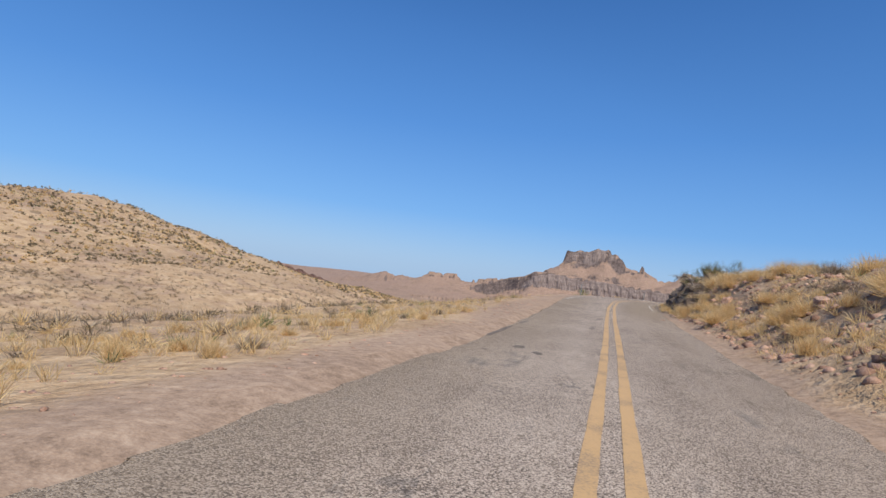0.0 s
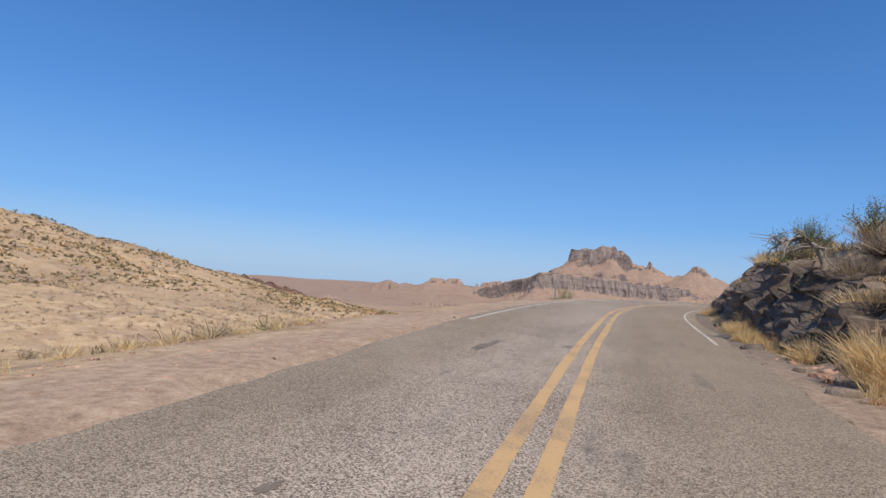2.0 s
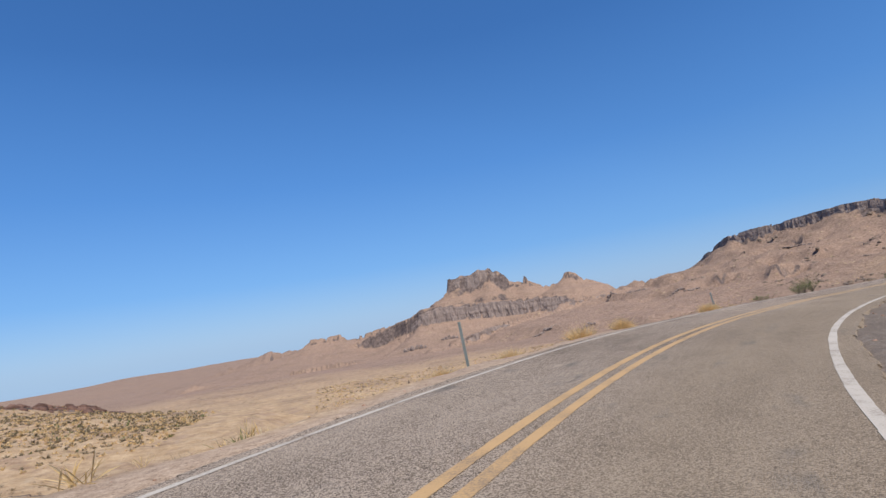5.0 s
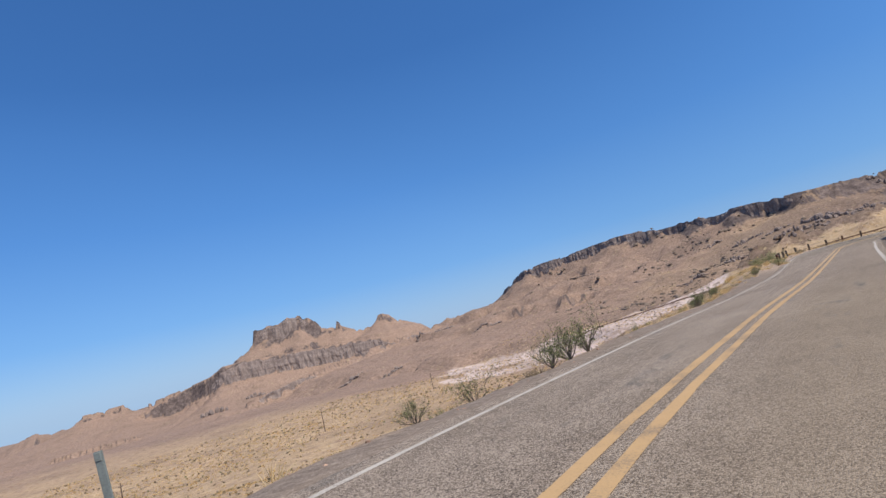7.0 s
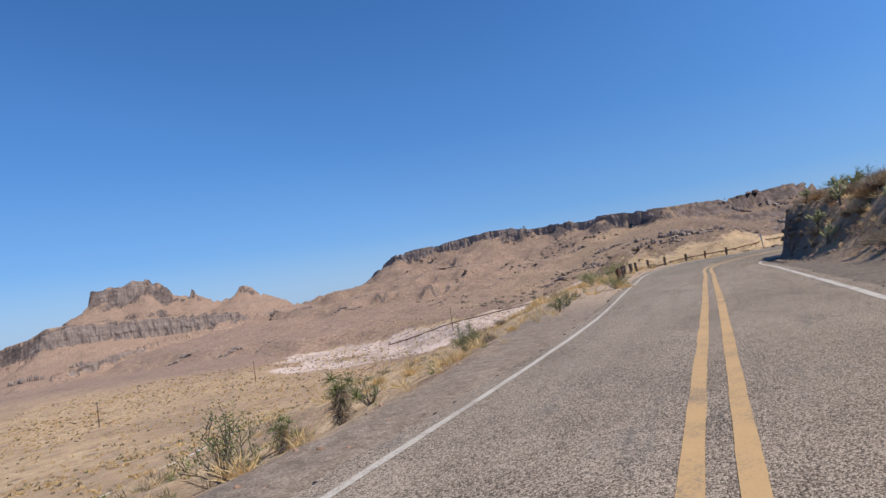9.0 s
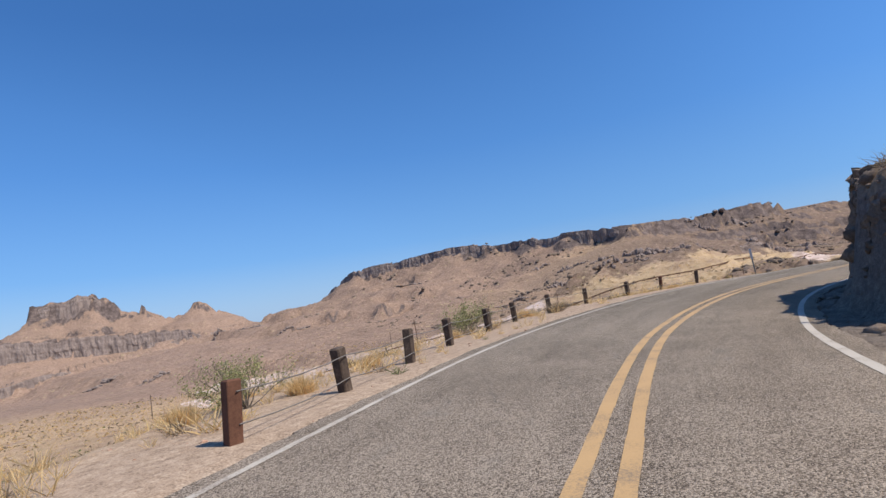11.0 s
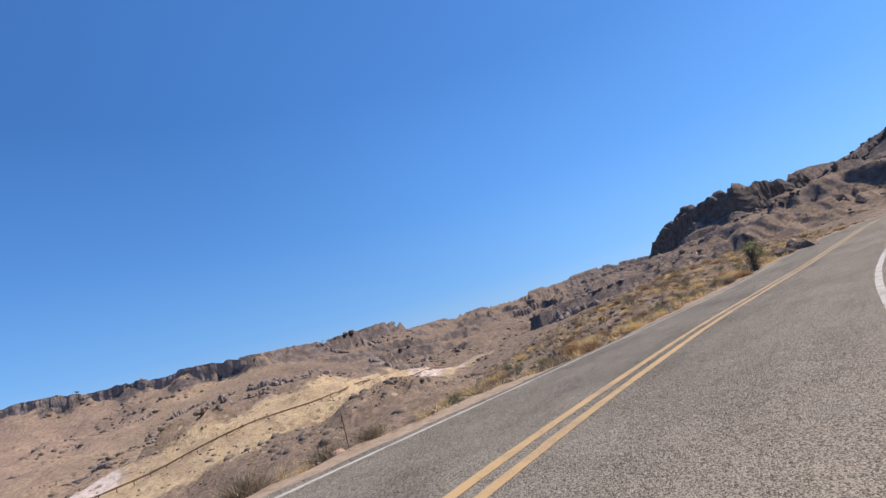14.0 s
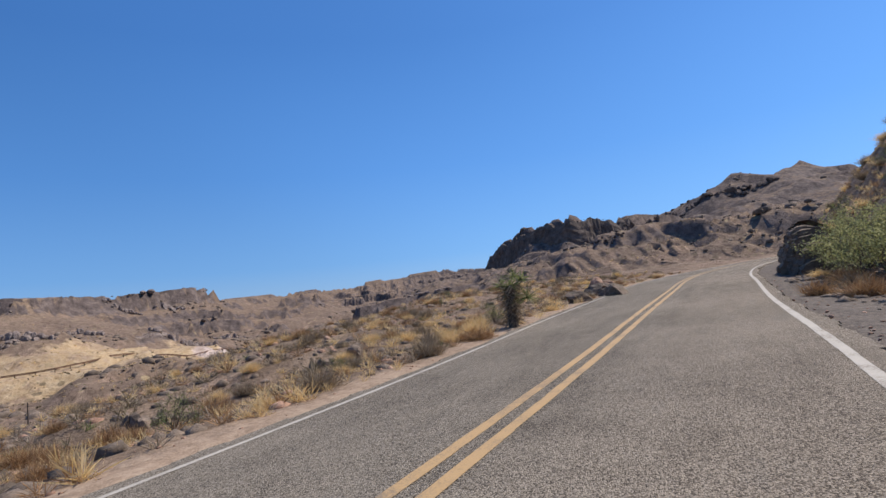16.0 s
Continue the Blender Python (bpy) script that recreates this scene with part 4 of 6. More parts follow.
def ribbon(name, u0, u1, left, right, up, mat, label, cols=1, step=0.02, ragged=0.0, edge=0.0, seed=0):
    """A strip along the road between two offsets from the centre line, its edges a little ragged."""
    rng = random.Random(seed)
    us = np.arange(u0, u1 + 1e-6, step)
    verts, faces, uvs, dust = [], [], [], []
    jl = jr = 0.0
    for i, u in enumerate(us):
        jl, jr = 0.6 * jl + rng.uniform(-ragged, ragged), 0.6 * jr + rng.uniform(-ragged, ragged)
        a, b = left(u) + jl, right(u) + jr
        row = [a + (b - a) * k / cols for k in range(cols + 1)]
        for s in row:
            verts.append(on_road(u, s, up))
            uvs.append((s, u * 12.5))
            outer = min(1, max(0, (s + 0.2) / 1.2)) * float(smooth(1.6, 2.8, u) * (1 - 0.75 * smooth(8, 9.5, u)))
            dust.append(max(outer, 0.9 * min(1, max(0, (-s - 0.9) / 1.3)) * float(1 - smooth(3.0, 4.4, u))))
        if edge:
            for s, side in ((row[0], -0.12), (row[-1], 0.12)):
                verts.append(on_road(u, s + side, up - edge))
                uvs.append((s + side, u * 12.5))
                dust.append(1.0)
    n = cols + 1 + (2 if edge else 0)
    for i in range(len(us) - 1):
        p, q = i * n, (i + 1) * n
        faces += [(p + k, p + k + 1, q + k + 1, q + k) for k in range(cols)]
        if edge:
            faces += [(p + cols + 1, p, q, q + cols + 1), (p + cols, p + cols + 2, q + cols + 2, q + cols)]
    me = bpy.data.meshes.new(name)
    me.from_pydata(verts, [], faces)
    layer = me.uv_layers.new(name="UVMap")
    loops = np.empty(len(me.loops), np.int32)
    me.loops.foreach_get("vertex_index", loops)
    layer.data.foreach_set("uv", np.array(uvs, np.float32)[loops].ravel())
    me.attributes.new("dust", "FLOAT", "POINT").data.foreach_set("value", np.array(dust, np.float32))
    seal = [float(smooth(10.0, 13.0, v / 12.5)) * (0.95 - 0.4 * min(1, max(0, (s - 0.4) / 1.2))) for s, v in uvs]
    me.attributes.new("newer_seal", "FLOAT", "POINT").data.foreach_set("value", np.array(seal, np.float32))
    pale = [float(1 - smooth(3.2, 5.0, v / 12.5)) * float(1 - smooth(0.0, 1.6, s)) for s, v in uvs]
    me.attributes.new("pale_seal", "FLOAT", "POINT").data.foreach_set("value", np.array(pale, np.float32))
    me.materials.append(mat)
    return tagged(new(name, me), label, name.replace("_", " "), kind="structure")


def half_line(u):
    # thin and dusty at first, repainted wider past the first bend
    return 0.036 + 0.028 * float(smooth(4.3, 5.2, u))


def left_edge(u):
    # on the first stretch the seal ends without a line and dirt has crept over its edge
    return -WIDE_LEFT(u) - 0.3 + 0.35 * float(1 - smooth(2.2, 3.4, u))


ribbon("road", -2.7, 24.6, left_edge, lambda u: WIDE_RIGHT(u) + 0.35, 0.0, m_asphalt, "worn grey chip-sealed two-lane desert road with cracks and dust", cols=6, ragged=0.05, edge=0.16, seed=1)
for s in (-0.15, 0.15):
    ribbon("road_marking", -2.7, 24.6, lambda u: s - 0.068, lambda u: s + 0.068, 0.005, m_yellow, "worn yellow centre stripe painted on the asphalt", ragged=0.006, seed=int(s * 100) + 40)
ribbon("road_marking", 3.05, 24.6, lambda u: -WIDE_LEFT(u) - 0.045, lambda u: -WIDE_LEFT(u) + 0.045, 0.005, m_white, "worn white edge line painted on the asphalt", ragged=0.005, seed=5)
ribbon("road_marking", 3.04, 24.6, lambda u: WIDE_RIGHT(u) - half_line(u), lambda u: WIDE_RIGHT(u) + half_line(u), 0.005, m_white, "worn white edge line painted on the asphalt", ragged=0.005, seed=6)


# ---- small builders ----
def mesh_of(name, verts, faces, mat, shade=False):
    me = bpy.data.meshes.new(name)
    me.from_pydata([tuple(v) for v in verts], [], faces)
    me.materials.append(mat)
    if shade:
        me.polygons.foreach_set("use_smooth", np.ones(len(faces), bool))
    return me


def part(name, me, parent, label=""):
    ob = new(name, me)
    ob.parent = parent
    return tagged(ob, label)


def tube(points, radii, sides=6):
    """A bent, tapering tube as verts and faces."""
    verts, faces = [], []
    for i, p in enumerate(points):
        p = Vector(p)
        way = (Vector(points[min(i + 1, len(points) - 1)]) - Vector(points[max(i - 1, 0)])).normalized()
        side = way.orthogonal().normalized()
        other = way.cross(side)
        for k in range(sides):
            a = 2 * math.pi * k / sides
            verts.append(p + (side * math.cos(a) + other * math.sin(a)) * radii[i])
        if i:
            q = (i - 1) * sides
            faces += [(q + k, q + (k + 1) % sides, q + sides + (k + 1) % sides, q + sides + k) for k in range(sides)]
    faces.append(tuple(range(sides))[::-1])
    faces.append(tuple(len(verts) - sides + k for k in range(sides)))
    return verts, faces


def joined(pieces):
    verts, faces = [], []
    for v, f in pieces:
        n = len(verts)
        verts += v
        faces += [tuple(i + n for i in face) for face in f]
    return verts, faces


def box(cx, cy, cz, sx, sy, sz, bevel=0.0):
    bm = bmesh.new()
    bmesh.ops.create_cube(bm, size=1, matrix=Matrix.LocRotScale((cx, cy, cz), None, (sx, sy, sz)))
    if bevel:
        bmesh.ops.bevel(bm, geom=bm.edges[:], offset=bevel, segments=1, affect="EDGES")
    v = [x.co.copy() for x in bm.verts]
    bm.verts.index_update()
    f = [tuple(x.index for x in face.verts) for face in bm.faces]
    bm.free()
    return v, f


def random_way(rng, most=75):
    """A direction within so many degrees of straight up."""
    a, t = rng.uniform(0, 2 * math.pi), radians(most) * rng.random() ** 0.6
    return Vector((math.sin(t) * math.cos(a), math.sin(t) * math.sin(a), math.cos(t)))


def blade(rng, root, way, length, width):
    """One bent dry blade or twig: three triangles."""
    side = way.cross(Vector((rng.uniform(-1, 1), rng.uniform(-1, 1), rng.uniform(-1, 1)))).normalized() * width
    mid = root + way * length * 0.55
    tip = root + way * length + Vector((way.x, way.y, -0.35)) * length * rng.uniform(0.0, 0.22)
    return [root - side, root + side, mid - side * 0.7, mid + side * 0.7, tip], [(0, 1, 3, 2), (2, 3, 4)]


def blades(rng, count, height, spread, most, width, base=0.25):
    return joined([blade(rng, Vector((rng.gauss(0, spread * base), rng.gauss(0, spread * base), 0)), random_way(rng, most), height * rng.uniform(0.55, 1.05), width * rng.uniform(0.6, 1.3)) for _ in range(count)])


# ---- plants: one of each kind, then copies ----
def dry_clump(name, seed, count=800, height=0.5, most=72, mat=None, width=0.005):
    """A domed clump of dead stems, about one metre over."""
    rng = random.Random(seed)
    ob = new(name)
    part("stem_clump", mesh_of("stem_clump", *blades(rng, count, height, 0.5, most, width), mat or m_straw), ob)
    part("woody_base", mesh_of("woody_base", *joined([blade(rng, Vector((rng.gauss(0, 0.06), rng.gauss(0, 0.06), -0.03)), random_way(rng, 60), height * 0.5, 0.012) for _ in range(16)]), m_bark), ob)
    return ob


def leafy_shrub(seed, limbs=9, leaves=900, height=1.5, spread=0.8, mat=None, size=0.035):
    """A many-stemmed green bush with fine leaves and gaps between its sprays."""
    rng = random.Random(seed)
    ob = new("green_shrub")
    wood, leaf = [], []
    for _ in range(limbs):
        way = random_way(rng, 62)
        way = Vector((way.x * spread * 1.3, way.y * spread * 1.3, way.z)).normalized()
        length = height * rng.uniform(0.6, 1.0)
        pts = [way * length * k / 4 + Vector((rng.gauss(0, 0.03), rng.gauss(0, 0.03), 0)) * k for k in range(5)]
        wood.append(tube(pts, [0.022, 0.017, 0.012, 0.008, 0.003], 4))
        for _ in range(5):
            at = rng.uniform(0.3, 0.95)
            root = way * length * at
            sub = (way + random_way(rng, 90) * 0.9).normalized()
            sl = length * rng.uniform(0.2, 0.42)
            wood.append(tube([root, root + sub * sl * 0.5, root + sub * sl], [0.008, 0.005, 0.002], 3))
            for _ in range(leaves // (limbs * 5)):
                p = root + sub * sl * rng.uniform(0.15, 1.05) + Vector((rng.gauss(0, 1), rng.gauss(0, 1), rng.gauss(0, 1))) * 0.055 * height
                n = Vector((rng.uniform(-1, 1), rng.uniform(-1, 1), rng.uniform(-1, 1))).normalized()
                t = n.orthogonal().normalized() * size * rng.uniform(0.6, 1.5)
                b = n.cross(t) * 0.45
                leaf.append(([p - t, p + b, p + t, p - b], [(0, 1, 2, 3)]))
    part("branchwork", mesh_of("branchwork", *joined(wood), m_bark), ob)
    part("foliage", mesh_of("foliage", *joined(leaf), mat or m_green), ob)
    return ob


def cholla(seed, height=1.0):
    """A branching cactus with short pale jointed arms."""
    rng = random.Random(seed)
    ob = new("cholla_cactus")
    top = Vector((rng.gauss(0, 0.05), rng.gauss(0, 0.05), height * 0.55))
    part("trunk", mesh_of("trunk", *tube([(0, 0, -0.05), top * 0.5, top], [0.06, 0.05, 0.045], 7), m_bark), ob)
    for _ in range(11):
        p = top * rng.uniform(0.5, 1.0)
        way = random_way(rng, 80)
        pieces = []
        for _ in range(3):
            q = p + way * height * rng.uniform(0.13, 0.2)
            pieces.append(tube([p, (p + q) / 2, q], [0.03, 0.052, 0.028], 6))
            pieces += [blade(rng, p.lerp(q, rng.random()), random_way(rng, 120), 0.085, 0.004) for _ in range(26)]
            p, way = q, (way + random_way(rng, 90) * 0.7).normalized()
        part("arm", mesh_of("arm", *joined(pieces), m_cactus), ob)
    return ob


def yucca(seed, height=1.7, head=0.75):
    """A shaggy-trunked yucca with a head of stiff leaves."""
    rng = random.Random(seed)
    ob = new("yucca")
    top = Vector((0.06, 0.03, height * 0.62))
    part("trunk", mesh_of("trunk", *tube([(0, 0, -0.08), top * 0.35, top * 0.7, top], [0.13, 0.11, 0.12, 0.10], 9), m_bark), ob)
    skirt = [blade(rng, top * rng.uniform(0.12, 1.0) + Vector((rng.gauss(0, 0.08), rng.gauss(0, 0.08), 0)), (random_way(rng, 100) - Vector((0, 0, 0.8))).normalized(), rng.uniform(0.25, 0.42), 0.010) for _ in range(620)]
    part("dead_leaf_skirt", mesh_of("dead_leaf_skirt", *joined(skirt), m_dry), ob, "hanging brown dead leaves")
    crown = []
    for k in range(7):
        c = top * rng.uniform(0.6, 1.05) + Vector((rng.gauss(0, 0.16), rng.gauss(0, 0.16), rng.uniform(-0.05, 0.25)))
        crown += [blade(rng, c, random_way(rng, 125), head * rng.uniform(0.3, 0.55), 0.010) for _ in range(55)]
    part("foliage", mesh_of("foliage", *joined(crown), m_green), ob)
    return ob


LABELS = {
    "straw": ("rounded clump of straw-yellow dead brush on stony ground", "dry shrub"),
    "pale": ("pale bleached clump of dry grass by the road", "dry grass"),
    "dry": ("grey-brown leafless desert shrub on stony ground", "dry shrub"),
    "rust": ("rust-brown dry shrub on the rocky slope", "dry shrub"),
    "green": ("olive-green creosote bush with thin branches", "green shrub"),
    "bright": ("large yellow-green leafy desert bush on the bank", "green shrub"),
    "cholla": ("pale spiny cholla cactus with many short arms", "cactus"),
    "yucca": ("shaggy-trunked yucca with stiff green leaves", "yucca"),
}
GROUPS = dict(straw="straw-coloured shrubs", pale="clumps of dry grass", dry="grey shrubs", rust="rust-brown shrubs", green="green shrubs", bright="large green bushes", cholla="cholla cacti", yucca="yuccas")
MODELS = {
    "straw": [dry_clump("straw_shrub", 11), dry_clump("straw_shrub", 12, 900, 0.55, 80), dry_clump("straw_shrub", 13, 760, 0.6, 62)],
    "pale": [dry_clump("dry_grass", 21, 420, 0.5, 48, width=0.004), dry_clump("dry_grass", 22, 460, 0.45, 62, width=0.004)],
    "dry": [dry_clump("grey_shrub", 31, 760, 0.5, 78, m_dry), dry_clump("grey_shrub", 32, 820, 0.55, 70, m_dry)],
    "rust": [dry_clump("rust_shrub", 41, 820, 0.5, 80, m_rust), dry_clump("rust_shrub", 42, 740, 0.55, 72, m_rust)],
    "green": [leafy_shrub(51, 12, 1500, 1.1, 0.8, None, 0.02), leafy_shrub(52, 14, 1700, 1.2, 1.0, None, 0.02), leafy_shrub(53, 10, 1200, 1.3, 0.6, None, 0.02)],
    "bright": [leafy_shrub(61, 18, 4200, 1.8, 1.0, m_bright, 0.03), leafy_shrub(62, 18, 4200, 1.7, 1.2, m_bright, 0.03)],
    "cholla": [cholla(71), cholla(72, 0.9)],
    "yucca": [yucca(81)],
}
for kind, group in MODELS.items():
    for ob in group:
        tagged(ob, *LABELS[kind], group=GROUPS[kind])
used = set()


def plant(kind, x, y, size=1.0, seed=0, sink=0.02):
    rng = random.Random(int(x * 131 + y * 977 + seed))
    src = rng.choice(MODELS[kind])
    m = pose(x, y, ground_z(x, y) - sink, rng.uniform(-6, 6), rng.uniform(-6, 6), rng.uniform(0, 360)) @ Matrix.Diagonal((size * rng.uniform(0.9, 1.15), size * rng.uniform(0.9, 1.15), size, 1))
    if src not in used:
        used.add(src)
        src.matrix_basis = m
        return src
    ob = copy_thing(src, pose(x, y, 0))
    ob.matrix_basis = m
    return ob


def verge_plants(kind, count, u0, u1, s0, s1, size0, size1, seed):
    rng = random.Random(seed)
    for _ in range(count):
        u, s = rng.uniform(u0, u1), s0 + (s1 - s0) * rng.random()
        p = on_road(u, s)
        plant(kind, p.x, p.y, rng.uniform(size0, size1), seed)


# left shoulder of the first stretch
for kind, n, a, b, seed in (("pale", 34, 0.35, 0.65, 1), ("straw", 16, 0.35, 0.6, 2), ("green", 6, 0.25, 0.4, 3), ("dry", 12, 0.3, 0.55, 4)):
    verge_plants(kind, n, -0.3, 1.5, -4.6, -9.0, a, b, seed)
# the stony bank on the right
for kind, n, s0, s1, a, b, seed in (("straw", 58, 3.9, 8.8, 0.9, 1.6, 5), ("pale", 22, 3.8, 7.0, 0.8, 1.3, 6), ("dry", 9, 6.0, 10.5, 0.9, 1.5, 7), ("green", 6, 8.5, 11.0, 0.5, 0.8, 8)):
    verge_plants(kind, n, 0.3, 3.1, s0, s1, a, b, seed)
# on and under the first rock cut
for kind, n, s0, s1, a, b, seed in (("dry", 24, 4.6, 7.0, 0.9, 1.7, 9), ("straw", 16, 4.6, 7.0, 0.9, 1.5, 10), ("green", 5, 5.0, 7.5, 0.9, 1.2, 11), ("pale", 7, 3.2, 3.9, 0.5, 0.8, 12), ("straw", 6, 3.3, 3.9, 0.6, 0.9, 13)):
    verge_plants(kind, n, 2.9, 4.9, s0, s1, a, b, seed)
verge_plants("dry", 9, 2.9, 4.6, 3.95, 4.4, 0.6, 1.0, 38)
verge_plants("rust", 6, 3.0, 4.6, 3.95, 4.5, 0.6, 1.0, 39)
verge_plants("dry", 12, 3.2, 4.8, 3.7, 4.1, 0.8, 1.3, 41)
verge_plants("straw", 7, 3.3, 4.8, 3.5, 4.0, 0.7, 1.1, 42)
verge_plants("green", 3, 3.9, 4.6, 3.9, 4.2, 0.6, 0.9, 43)
# right bank between the two cuts
for kind, n, a, b, seed in (("dry", 26, 0.8, 1.4, 14), ("rust", 14, 0.8, 1.2, 15), ("straw", 22, 0.8, 1.2, 16), ("green", 9, 0.7, 1.1, 17), ("cholla", 12, 0.7, 1.1, 18)):
    verge_plants(kind, n, 8.6, 12.1, 5.6, 10.5, a, b, seed)
for kind, n, a, b, seed in (("dry", 16, 1.0, 1.6, 35), ("rust", 10, 0.9, 1.4, 36), ("cholla", 10, 0.9, 1.3, 37)):
    verge_plants(kind, n, 10.4, 12.3, 4.9, 8.0, a, b, seed)
verge_plants("dry", 8, 5.2, 6.4, 6.2, 8.5, 0.9, 1.3, 19)
# left edge above the valley
for kind, n, u0, u1, s0, s1, a, b, seed in (("straw", 14, 5.2, 10.8, -4.4, -10.5, 0.4, 0.75, 20), ("pale", 14, 5.0, 13.4, -4.4, -11.5, 0.4, 0.7, 21), ("green", 9, 7.2, 10.6, -3.6, -8.0, 0.5, 0.85, 22), ("dry", 22, 5.2, 13.0, -4.5, -10, 0.5, 0.9, 23), ("straw", 26, 10.8, 13.5, -5.4, -9.0, 0.5, 0.9, 24)):
    verge_plants(kind, n, u0, u1, s0, s1, a, b, seed)
# open slope at the end
for kind, n, a, b, seed in (("straw", 78, 0.5, 1.0, 25), ("dry", 84, 0.55, 1.1, 26), ("rust", 70, 0.5, 1.0, 27), ("green", 14, 0.35, 0.6, 28), ("pale", 26, 0.5, 0.9, 29)):
    verge_plants(kind, n, 14.2, 21.5, -3.9, -17.0, a, b, seed)
# right bank at the end
for kind, n, u0, u1, s0, s1, a, b, seed in (("bright", 5, 17.2, 18.8, 6.5, 9.0, 1.0, 1.4, 30), ("green", 10, 17.0, 20.5, 6.0, 12.0, 0.9, 1.4, 31), ("rust", 14, 16.4, 19.5, 5.6, 9.0, 0.7, 1.1, 32), ("dry", 22, 17.5, 23.0, 5.0, 16.0, 0.8, 1.3, 33), ("straw", 26, 17.5, 23.5, 4.9, 16.0, 0.7, 1.1, 34)):
    verge_plants(kind, n, u0, u1, s0, s1, a, b, seed)
# ones that stand out
for kind, x, y, size in (("bright", 16.9, 64.5, 0.85), ("green", 16.3, 37.9, 1.0), ("green", 17.6, 40.6, 1.1), ("straw", 32.2, 77.3, 1.2), ("straw", 33.6, 77.1, 0.9), ("straw", 40.0, 81.3, 0.95), ("straw", 40.5, 81.7, 0.85), ("straw", 28.6, 74.0, 0.9),
                         ("green", 48.4, 87.3, 0.62), ("green", 50.2, 87.0, 0.6), ("green", 51.7, 88.1, 0.85), ("green", 52.7, 88.5, 0.9), ("green", 46.2, 85.5, 0.4), ("yucca", 69.6, 97.4, 0.62), ("yucca", 68.7, 97.8, 0.42), ("green", 71.0, 98.6, 0.6),
                         ("bright", 91.0, 105.9, 0.55), ("bright", 101.2, 110.9, 0.85), ("straw", 92.0, 105.95, 0.75), ("bright", 86.0, 101.6, 0.45), ("straw", 85.6, 100.9, 0.8), ("straw", 87.0, 102.0, 0.7), ("yucca", 159.1, 87.9, 1.25), ("green", 161.5, 88.0, 0.7), ("dry", 152.3, 93.2, 1.1), ("green", 151.2, 95.4, 0.6), ("bright", 155.6, 78.0, 1.05), ("bright", 159.6, 75.0, 1.3), ("bright", 161.2, 73.6, 1.2), ("green", 163.6, 72.4, 1.5), ("rust", 157.6, 77.6, 1.3), ("rust", 159.2, 76.4, 1.2), ("straw", 161.8, 75.0, 0.8), ("straw", 14.6, 35.1, 1.05), ("straw", 17.1, 41.6, 0.9), ("straw", 13.5, 32.1, 0.9), ("pale", 16.1, 41.1, 0.9), ("dry", 17.4, 42.2, 1.2), ("bright", 156.6, 77.2, 1.2), ("bright", 158.6, 76.2, 1.15), ("rust", 153.8, 80.6, 1.2), ("rust", 155.6, 80.3, 1.1), ("dry", 106.0, 99.2, 1.4), ("dry", 103.5, 98.7, 1.5), ("green", 117.2, 100.0, 0.75)):
    plant(kind, x, y, size, 99)
def dead_tree(x, y, z, seed):
    """A bleached dead tree whose trunk arches over and hangs its bare limbs."""
    rng = random.Random(seed)
    ob = tagged(new("dead_tree"), "bleached dead tree with arching bare limbs on the rock cut", "dead tree")
    bow = [Vector((0, 0, -0.3)), Vector((0.05, 0.02, 0.35)), Vector((-0.1, 0.1, 0.7)), Vector((-0.45, 0.25, 0.88)), Vector((-0.85, 0.4, 0.75)), Vector((-1.1, 0.5, 0.4))]
    part("trunk", mesh_of("trunk", *tube(bow, [0.075, 0.065, 0.055, 0.045, 0.03, 0.012], 7), m_bleached), ob)
    for k in range(9):
        root = bow[2 + k % 3] + Vector((rng.gauss(0, 0.05), rng.gauss(0, 0.05), 0))
        way = Vector((rng.uniform(-0.9, 0.9), rng.uniform(-0.7, 0.7), rng.uniform(-0.1, 0.5)))
        pts = [root + way * f + Vector((rng.gauss(0, 0.05), rng.gauss(0, 0.05), 0.1 * f - 0.55 * f * f)) for f in (0, 0.3, 0.6, 0.85, 1.1)]
        part("limb", mesh_of("limb", *joined([tube(pts, [0.045, 0.035, 0.025, 0.015, 0.005], 5)] + [tube([pts[j], pts[j] + Vector((rng.gauss(0, 0.2), rng.gauss(0, 0.2), rng.uniform(-0.2, 0.15)))], [0.012, 0.003], 4) for j in (1, 2, 2, 3, 3)]), m_bleached), ob)
    ob.matrix_world = pose(x, y, z, 0, 0, 30)
    return ob


dead_tree(16.3, 37.5, 2.3, 4)
for group in MODELS.values():
    for ob in group:
        if ob not in used:
            raise ValueError("a model that is never planted")


# ---- rocks ----
def ball(times):
    bm = bmesh.new()
    bmesh.ops.create_icosphere(bm, subdivisions=times, radius=1)
    bm.verts.index_update()
    v = np.array([tuple(x.co) for x in bm.verts])
    f = np.array([[x.index for x in face.verts] for face in bm.faces])
    bm.free()
    return v, f


def stone_shape(seed, times=2, planes=13, flat=0.8):
    """An angular stone: a ball cut by random planes."""
    rng = np.random.RandomState(seed)
    v, f = ball(times)
    n = rng.normal(size=(planes, 3))
    n /= np.linalg.norm(n, axis=1)[:, None]
    h = rng.uniform(0.55, 0.95, planes)
    reach = (h / np.maximum(v @ n.T, 0.05)).min(1).clip(0.3, 1.15)
    v = v * reach[:, None]
    v = v + 0.03 * rng.normal(size=v.shape)
    return v * np.array([1.0, 0.85, flat]), f


